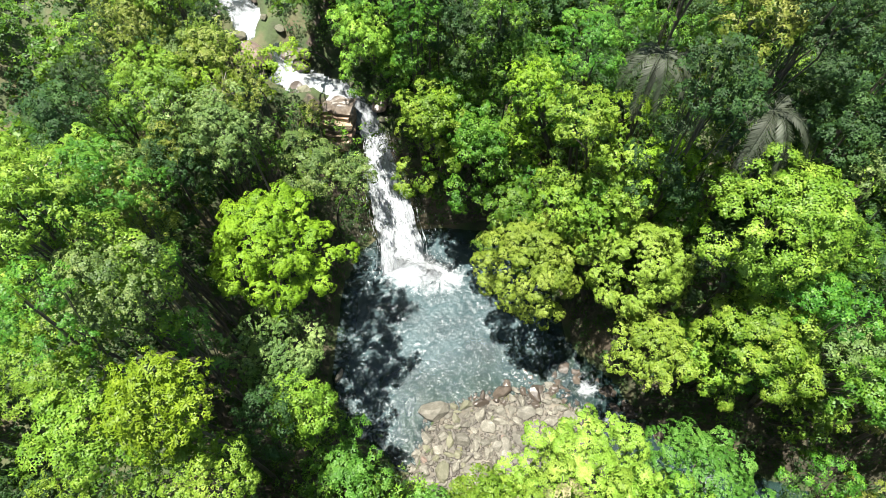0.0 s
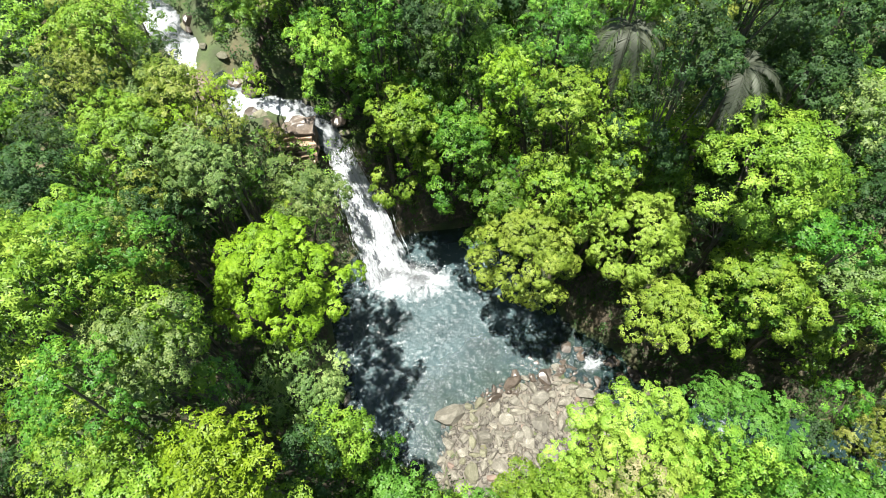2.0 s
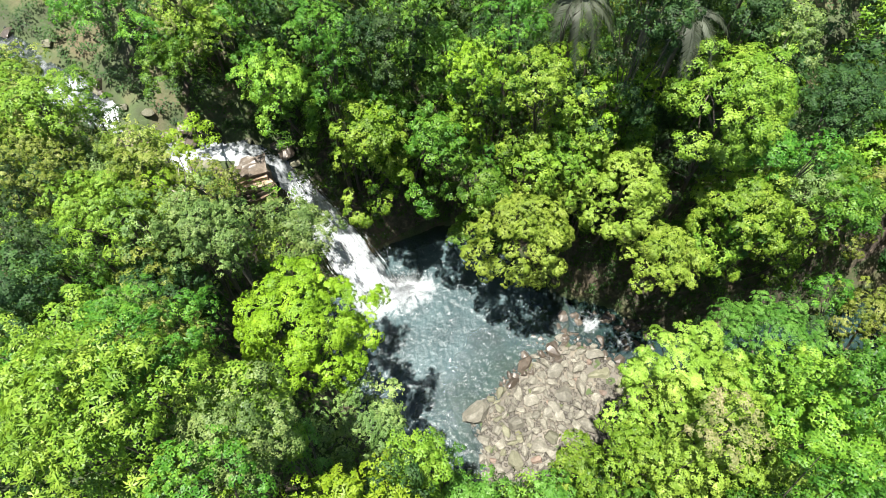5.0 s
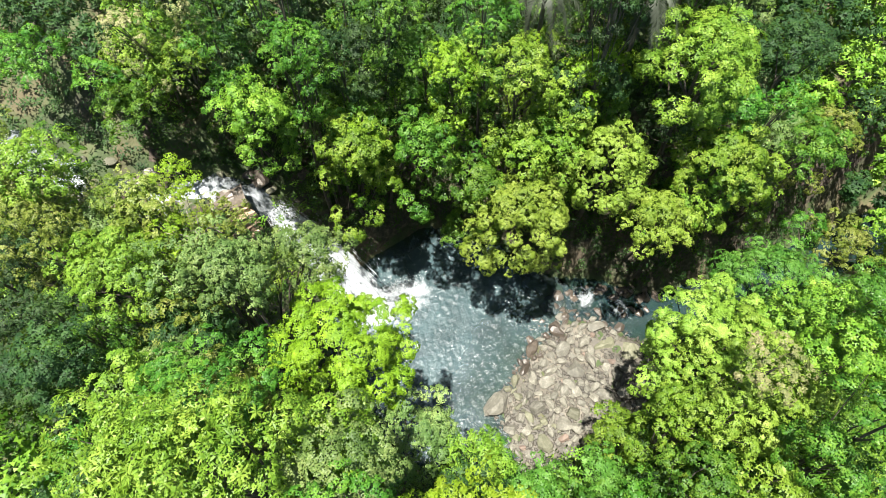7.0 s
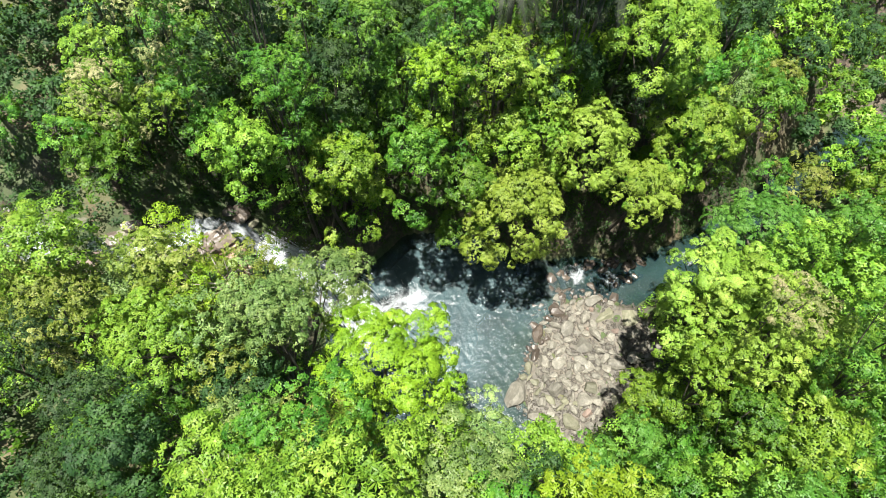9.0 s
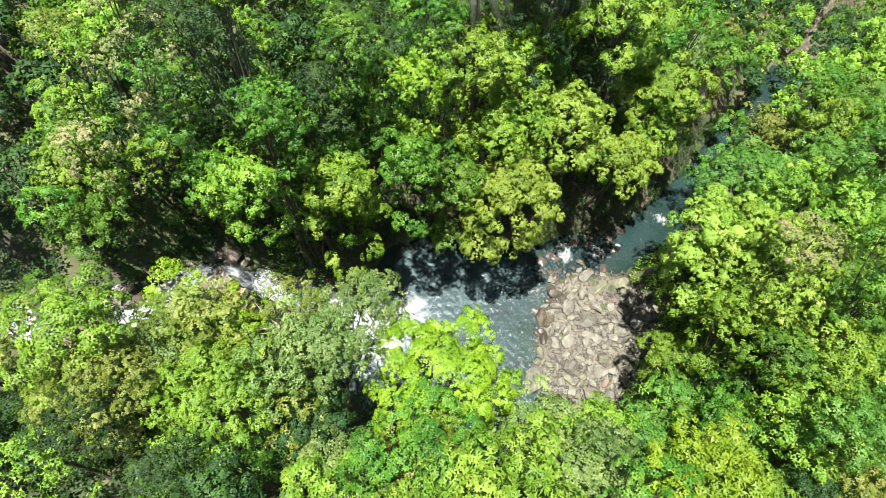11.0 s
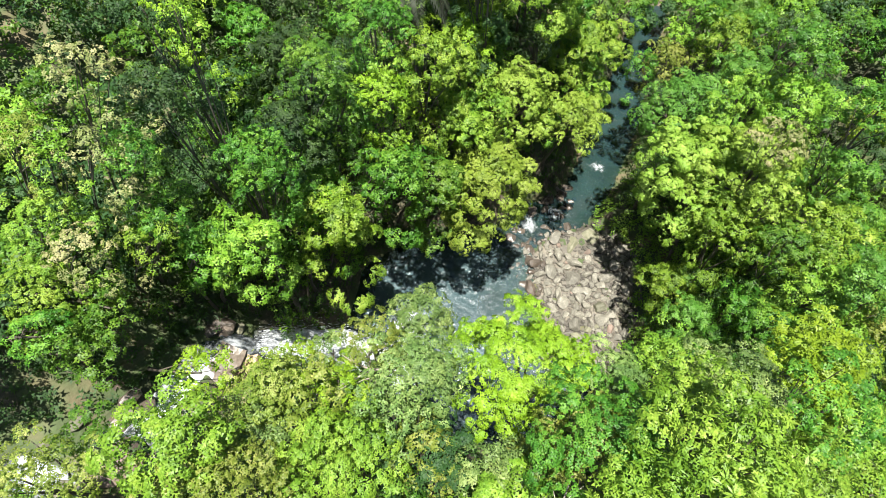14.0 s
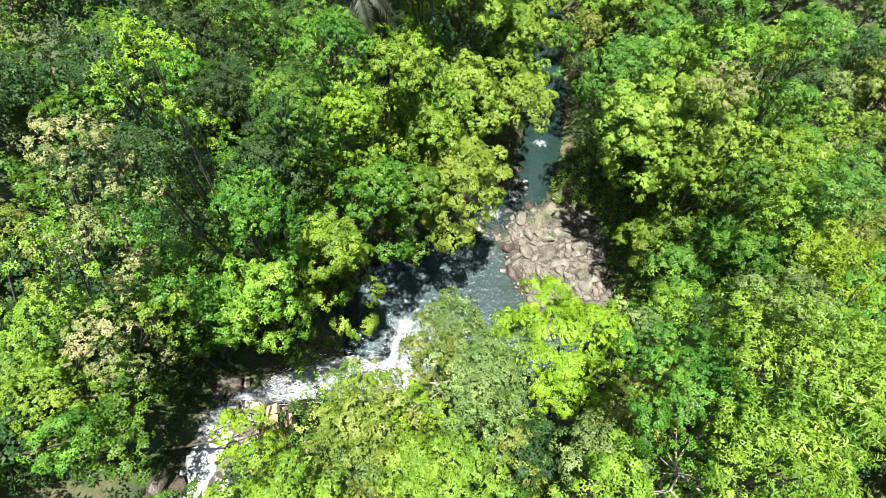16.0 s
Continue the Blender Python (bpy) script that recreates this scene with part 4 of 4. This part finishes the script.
def palm(x, y, top, length, fronds, base=None):
    """A palm: a crown of arching fronds with two rows of narrow leaflets each."""
    rng = np.random.default_rng(int(x * 10))
    bx, by = base or (x, y)
    bz = ground_at(bx, by) - 0.2
    root = tagged(new("palm_tree"), "palm with grey-green arching feathered fronds, darkened for shade", "palm")
    root.location = (bx, by, bz)
    head = np.array([x - bx, y - by, top - bz])
    k = np.linspace(0, 1, 7)
    tv, tf = tube(np.stack([head[0] * k ** 1.5, head[1] * k ** 1.5, head[2] * k], 1), 0.16 - 0.04 * k, 8)
    part("trunk", raw_mesh("trunk", tv, tf, BARK, True), root)
    for j in range(fronds):
        th = -1.57 + (j / (fronds - 1) - 0.5) * 4.4 + rng.uniform(-0.2, 0.2)
        rise = rng.uniform(0.3, 0.9)
        ln = length * rng.uniform(0.8, 1.1)
        out = np.array([np.cos(th), np.sin(th), 0])
        s = np.linspace(0, 1, 64)[:, None]
        mid = head + out * s * ln * (1 - 0.18 * s) + np.array([0, 0, 1.0]) * (rise * s - (rise + 0.95) * s ** 2.0) * ln * 0.8
        side = np.cross(out, (0, 0, 1.0))
        tang = unit(np.gradient(mid, axis=0))
        rv, rf = tube(mid, 0.03 * (1.1 - s[:, 0]), 4)
        frond = part("frond", raw_mesh("frond", rv, rf, LEAF["palm"]), root)
        w = 0.50 * np.sin(np.pi * np.clip(s * 0.92 + 0.08, 0, 1)) ** 0.6
        quads = []
        for sgn in (-1, 1):
            tip = mid + side * sgn * w + tang * 0.30 - np.array([0, 0, 0.30]) * w + rng.normal(0, 0.03, mid.shape)
            wide = tang * (0.028 + 0.012 * sgn)
            quads.append(np.stack([mid, mid * 0.55 + tip * 0.45 - wide, tip, mid * 0.55 + tip * 0.45 + wide], 1)[:, ::sgn])
        v = np.concatenate(quads).reshape(-1, 3)
        part("blade", raw_mesh("blade", v, np.arange(len(v)).reshape(-1, 4), LEAF["palm"]), frond)["kind"] = "stuff"


palm(10.3, 21.4, 23.4, 3.0, 9)
palm(14.7, 18.0, 23.0, 3.6, 10)


def dead_branch(x, y, top, size, seed, label="bare pale dead branches standing out of the leaves"):
    """A dead bough: forked bare branches."""
    rng = np.random.default_rng(seed)
    root = tagged(new("dead_branch"), label, "branch")
    g = ground_at(x, y)
    root.location = (x, y, g - 0.2)
    h = top - g + 0.2
    k = np.linspace(0, 1, 5)
    tv, tf = tube(np.stack([0.3 * np.sin(k * 3), 0.2 * k, (h - size * 0.8) * k], 1), 0.09 - 0.04 * k, 5)
    part("stem", raw_mesh("stem", tv, tf, PALE_BARK, True), root)
    tip = np.array([0.3 * np.sin(3), 0.2, h - size * 0.8])
    for j in range(6):
        th = j * 1.1 + rng.uniform(-0.3, 0.3)
        d = unit(np.array([np.cos(th), np.sin(th), rng.uniform(0.2, 0.9)]))
        end = tip + d * size * rng.uniform(0.7, 1.1)
        mid = (tip + end) / 2 + rng.normal(0, 0.12 * size, 3)
        v, f = tube([tip, mid, end], [0.05, 0.035, 0.012], 5)
        bough = part("bough", raw_mesh("bough", v, f, PALE_BARK, True), root)
        for q in range(3):
            e2 = mid + unit(d + rng.normal(0, 0.7, 3)) * size * 0.5
            v, f = tube([mid, (mid + e2) / 2 + rng.normal(0, 0.04, 3), e2], [0.025, 0.018, 0.007], 4)
            part("twig", raw_mesh("twig", v, f, PALE_BARK, True), bough)


dead_branch(-10.9, 19.9, 23.0, 1.4, 1)
dead_branch(-15.4, 13.2, 25.0, 1.2, 2)


def undergrowth():
    """Low shrubs, saplings and creepers over the slopes, too many to count."""
    rng = np.random.default_rng(21)
    n = 26000
    x, y = rng.uniform(-24, 32, n), rng.uniform(-13, 46, n)
    d = water_distance(x, y)
    keep = d > 0.35 + 0.5 * wobble(x, y, 1.2)
    x, y = x[keep], y[keep]
    z = ground_height(x, y)
    e = 0.3
    gxn, gyn = (ground_height(x + e, y) - z) / e, (ground_height(x, y + e) - z) / e
    nrm = unit(np.stack([-gxn, -gyn, np.ones_like(z)], 1))
    p = np.stack([x, y, z], 1) + nrm * np.abs(rng.normal(0.25, 0.45, (len(x), 1)))
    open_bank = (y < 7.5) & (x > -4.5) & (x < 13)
    # shade under the trees is put into the creepers' dark leaf colour
    for use, colour, words in ((~open_bank, "deep", "dense creepers and ferns under the trees, leaves darkened for shade"), (open_bank, "fresh", "sunlit green creepers on the low bank")):
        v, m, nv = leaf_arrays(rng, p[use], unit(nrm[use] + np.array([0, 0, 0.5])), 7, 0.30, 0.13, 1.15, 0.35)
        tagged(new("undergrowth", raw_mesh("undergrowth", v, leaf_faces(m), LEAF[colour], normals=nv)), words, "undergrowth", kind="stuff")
    # saplings in the gaps under the crowns
    tops = np.array(TREES)
    n = 3600
    x, y = rng.uniform(-20, 26, n), rng.uniform(-6, 38, n)
    x[:n // 2], y[:n // 2] = rng.uniform(-8, 20, n // 2), rng.uniform(15, 34, n // 2)
    near = rng.random(n) < 0.3
    x[near], y[near] = rng.uniform(-7, 16, near.sum()), rng.uniform(-9, 6, near.sum())
    keep = (water_distance(x, y) > 0.9) & (np.hypot(x + 9.6, y - 30.8) > 1.8)
    x, y = x[keep], y[keep]
    g = ground_height(x, y)
    room = np.array([canopy_level(a, b) for a, b in zip(x, y)]) - g
    z = g + np.clip(rng.uniform(0.05, 0.62, len(x)) * room, 0.3, 8)
    c = np.stack([x, y, z], 1)
    s = rng.uniform(0.55, 1.15, len(x))
    # gap shade set by leaf colour: few fresh ones, none on the far right bank
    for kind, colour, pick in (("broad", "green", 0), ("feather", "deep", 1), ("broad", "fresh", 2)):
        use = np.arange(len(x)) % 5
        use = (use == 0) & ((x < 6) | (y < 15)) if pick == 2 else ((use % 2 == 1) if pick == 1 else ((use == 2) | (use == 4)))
        count, ln, wd, spread, droop, dens = FORM[kind]
        ps, ax = [], []
        for cc, ss in zip(c[use], s[use]):
            k = int((2.5 if pick == 2 else 5.0) * np.pi * ss * ss)
            d = unit(rng.normal(0, 1, (k, 3)) + np.array([0, 0, 0.6]))
            ps.append(cc + d * ss * rng.uniform(0.6, 1.05, (k, 1)))
            ax.append(unit(d + np.array([0, 0, 0.4])))
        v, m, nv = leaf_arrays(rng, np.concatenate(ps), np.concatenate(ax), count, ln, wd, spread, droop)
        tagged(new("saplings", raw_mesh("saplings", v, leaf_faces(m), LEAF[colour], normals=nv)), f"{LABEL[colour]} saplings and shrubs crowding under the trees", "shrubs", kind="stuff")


undergrowth()


# ---- stones ----
def stone_mesh(seed, subdivisions=2, angular=0.35):
    bm = bmesh.new()
    bmesh.ops.create_icosphere(bm, subdivisions=subdivisions, radius=1)
    off = Vector((seed * 7.1, seed * 3.3, seed))
    cuts = [(Vector(np.random.default_rng(seed * 9 + k).normal(0, 1, 3)).normalized(), 0.52 + 0.05 * k) for k in range(7)]
    for v in bm.verts:
        q = v.co * (1 + angular * noise.noise(v.co * 1.1 + off) + 0.12 * noise.noise(v.co * 3 + off))
        for nrm, dist in cuts:
            over = q.dot(nrm) - dist
            if over > 0:
                q = q - nrm * over * 0.95
        v.co = q
    me = bpy.data.meshes.new("stone")
    bm.to_mesh(me)
    bm.free()
    return me


STONES = {}
for mname, mat in (("dry", STONE), ("wet", WET_STONE), ("red", RED_STONE), ("moss", MOSS_STONE)):
    STONES[mname] = []
    for k in range(6):
        me = stone_mesh(k + 1)
        me.materials.append(mat)
        STONES[mname].append(me)


def stone(kind, k, x, y, z, sx, sy, sz, turn, label, name="rock", group=""):
    ob = new(name, STONES[kind][k % 6])
    ob.matrix_world = pose(x, y, z, 0, 0, turn) @ Matrix.Diagonal((sx, sy, sz, 1))
    return tagged(ob, label, "rock", group)


stone("dry", 0, -0.95, 10.35, 0.15, 1.15, 0.85, 0.75, 15, "large pale flat-topped boulder at the pool's edge", "boulder")
stone("dry", 2, 5.3, 8.55, 0.2, 0.95, 0.75, 0.6, 60, "large angular boulder on the gravel bar", "boulder")
stone("moss", 1, 8.6, 8.4, 0.1, 1.1, 0.8, 0.6, -20, "mossy boulder at the water's edge", "boulder")
stone("moss", 3, 9.6, 6.9, 0.15, 1.2, 0.9, 0.5, 30, "mossy wet boulder beside the stream", "boulder")
stone("red", 4, 7.0, 6.9, 0.05, 1.6, 1.1, 0.35, 10, "low slab of reddish bedrock", "rock_slab")
stone("red", 5, 4.2, 4.9, 0.1, 1.3, 0.9, 0.3, 70, "low slab of reddish bedrock", "rock_slab")
stone("dry", 4, -8.2, 13.0, 0.15, 0.6, 0.3, 0.35, 70, "pale splintered rock at the pool's edge", "rock")
stone("red", 3, -14.2, 33.2, 13.2, 1.8, 1.2, 0.8, -40, "bare brown rock beside the upper stream", "rock_slab")


def rock_ledge(x, y, top, turn, layers):
    """A broken ledge: flat beds of rock, each set back or forward a little, with rough edges. layers: length, depth, height, sideways, forwards."""
    root = tagged(new("rock_ledge"), "layered brown rock ledge, partly sunlit, under the upper fall", "rock")
    root.location = (x, y, top)
    root.rotation_euler = (0, 0, radians(turn))
    z = 0.0
    for k, (ln, dp, ht, sx, sy) in enumerate(layers):
        bm = bmesh.new()
        bmesh.ops.create_cube(bm, size=1)
        bmesh.ops.subdivide_edges(bm, edges=bm.edges[:], cuts=5, use_grid_fill=True)
        for v in bm.verts:
            q = Vector((v.co.x * ln, v.co.y * dp, v.co.z * ht))
            off = Vector((k * 3.7, k * 1.3, 0.0))
            jag = Vector((noise.noise(q * 1.3 + off), noise.noise(q * 1.3 + off * 2 + Vector((9, 0, 0))), 0.5 * noise.noise(q * 1.7 + off * 3)))
            v.co = q + jag * 0.28 + Vector((sx, sy, z - ht / 2))
        me = bpy.data.meshes.new("bed")
        bm.to_mesh(me)
        bm.free()
        me.materials.append(LEDGE if k % 3 else WET_STONE)
        part("bed", me, root)
        z -= ht * 0.92


rock_ledge(-8.3, 30.2, 11.0, -8, [(2.5, 1.6, 0.40, 0.2, 0.2), (2.1, 1.6, 0.34, 0.0, -0.1), (2.3, 1.8, 0.5, 0.2, -0.3), (1.8, 1.7, 0.38, 0.0, -0.55), (2.2, 1.9, 0.6, 0.3, -0.6), (2.0, 2.0, 0.9, 0.1, -0.7)])


def bar_bed():
    """Brown bedrock and silt under the stones of the bar."""
    ax, ay = np.arange(-3.4, 12, 0.2), np.arange(2.6, 13.2, 0.2)
    qx, qy = [q.ravel() for q in np.meshgrid(ax, ay)]
    z = ground_height(qx, qy) + 0.03 + 0.05 * wobble(qx, qy, 3.1, 2.0)
    keep = polygon_distance(qx, qy, BAR_EDGE) < 0.5 + 0.3 * wobble(qx, qy, 1.9)
    tagged(new("gravel_bar", raw_mesh("gravel_bar", np.stack([qx, qy, z], 1), grid_faces(len(ax), len(ay), keep), BAR_ROCK, True)),
           "bar of brown bedrock and silt beside the pool", "ground", kind="structure")


bar_bed()


def scatter_stones():
    rng = np.random.default_rng(31)
    taken = [(-0.95, 10.35, 1.1), (5.3, 8.55, 0.9), (8.6, 8.4, 1.0), (9.6, 6.9, 1.1)]
    made = 0
    for _ in range(9000):
        if made >= 290:
            break
        x, y = rng.uniform(-2.6, 11), rng.uniform(3.4, 12.6)
        r = rng.uniform(0.42, 0.68) if made < 34 else (rng.uniform(0.26, 0.42) if made < 130 else rng.uniform(0.15, 0.26))
        if polygon_distance(np.array([x]), np.array([y]), BAR_EDGE)[0] > 0.2 or any((x - a) ** 2 + (y - b) ** 2 < (0.86 * (r + c)) ** 2 for a, b, c in taken):
            continue
        if x > 6.2 and y < 8.0 and rng.random() < 0.8:
            continue
        taken.append((x, y, r))
        made += 1
        wet = y > 10.8 or x > 9.2
        kind = "wet" if wet and rng.random() < 0.75 else ("red" if rng.random() < 0.03 else "dry")
        if kind == "dry" and x < 3.5 and rng.random() < 0.28:
            kind = "moss"
        word = "moss-stained" if kind == "moss" else "dark wet" if kind == "wet" else ("reddish" if kind == "red" else "pale sunlit")
        ob = stone(kind, int(rng.integers(0, 6)), x, y, ground_at(x, y) + r * 0.24 + 0.03, r * rng.uniform(1.0, 1.5), r * rng.uniform(0.75, 1.05), r * rng.uniform(0.42, 0.7),
                   rng.uniform(0, 360), f"{word} angular stone on the gravel bar", "rock", "stones of the gravel bar")
        ob.matrix_world = ob.matrix_world @ Euler((rng.normal(0, 0.16), rng.normal(0, 0.16), 0)).to_matrix().to_4x4()
    # stones under shallow water beside the bar
    for k in range(70):
        x, y = (rng.uniform(4.5, 9.5), rng.uniform(10.6, 14.0)) if k < 42 else (rng.uniform(-6.0, -2.6), rng.uniform(7.6, 11.5))
        if polygon_distance(np.array([x]), np.array([y]), POOL_EDGE)[0] > -0.2:
            continue
        r = rng.uniform(0.18, 0.5)
        stone("wet", k, x, y, ground_at(x, y) + r * 0.1, r * 1.3, r, r * 0.45, rng.uniform(0, 360), "dark stone under the shallow edge of the pool", "rock", "stones under the shallows")
    # stones in the outflow
    for k in range(46):
        s = rng.uniform(0, 1)
        x, y = 9.2 + 5.5 * s + rng.normal(0, 0.9), 13.4 - 5.0 * s + rng.normal(0, 0.9)
        r = rng.uniform(0.2, 0.55)
        stone("wet", k, x, y, ground_at(x, y) + r * 0.25, r * 1.2, r * 0.9, r * 0.7, rng.uniform(0, 360), "dark wet stone standing in the rapids", "rock", "stones in the rapids")


scatter_stones()


def stream_rocks():
    rng = np.random.default_rng(51)
    for a, e in zip(UP_LINE[1:-1], UP_LINE[2:]):
        for k in range(7):
            s, side = rng.random(), rng.choice((-1, 1))
            p = a + (e - a) * s
            d = unit(np.array([-(e - a)[1], (e - a)[0]])) * side * rng.uniform(1.0, 1.9)
            r = rng.uniform(0.3, 0.75)
            x, y = p[0] + d[0], p[1] + d[1]
            if np.hypot(x + 8.2, y - 30.5) < 2.4:
                continue
            stone("wet" if k % 3 else "moss", k, x, y, max(ground_at(x, y), p[2] - 0.2) + 0.15 * r, r * 1.25, r * 0.95, r * 0.7, rng.uniform(0, 360),
                  "dark wet rock beside the upper stream", "rock", "rocks of the upper stream")


stream_rocks()


def pebbles():
    """Small angular stones packed between the larger ones."""
    rng = np.random.default_rng(41)
    n = 3600
    x, y = rng.uniform(-3, 11.5, n), rng.uniform(3.2, 13, n)
    keep = (polygon_distance(x, y, BAR_EDGE) < 0.4) & ((x < 6.8) | (rng.random(n) < 0.45))
    x, y = x[keep], y[keep]
    z = ground_height(x, y)
    r = rng.uniform(0.04, 0.15, len(x))
    base = []
    for h, w, o in ((-0.3, 0.9, 0.0), (0.25, 1.0, 0.4), (0.62, 0.55, 0.1)):
        th = np.arange(5) * 2 * np.pi / 5 + o
        base.append(np.stack([w * np.cos(th), w * np.sin(th), np.full(5, h)], 1))
    shape = np.concatenate(base)
    turn = rng.uniform(0, 6.28, len(x))
    v = shape[None] * (1 + rng.normal(0, 0.14, (len(x), 15, 3))) * np.array([1.25, 0.85, 0.75]) * r[:, None, None]
    ct, st = np.cos(turn)[:, None], np.sin(turn)[:, None]
    v = np.stack([v[..., 0] * ct - v[..., 1] * st, v[..., 0] * st + v[..., 1] * ct, v[..., 2]], -1) + np.stack([x, y, z + 0.05], 1)[:, None]
    f = []
    for i in range(5):
        k = (i + 1) % 5
        f += [(i, k, 5 + k), (i, 5 + k, 5 + i), (5 + i, 5 + k, 10 + k), (5 + i, 10 + k, 10 + i)]
    f += [(10, 11, 12), (10, 12, 13), (10, 13, 14)]
    faces = (np.arange(len(x))[:, None, None] * 15 + np.array(f)[None]).reshape(-1, 3)
    tagged(new("gravel", raw_mesh("gravel", v.reshape(-1, 3), faces, BAR_ROCK)), "small angular stones packed between the larger ones", "gravel", kind="stuff")


pebbles()
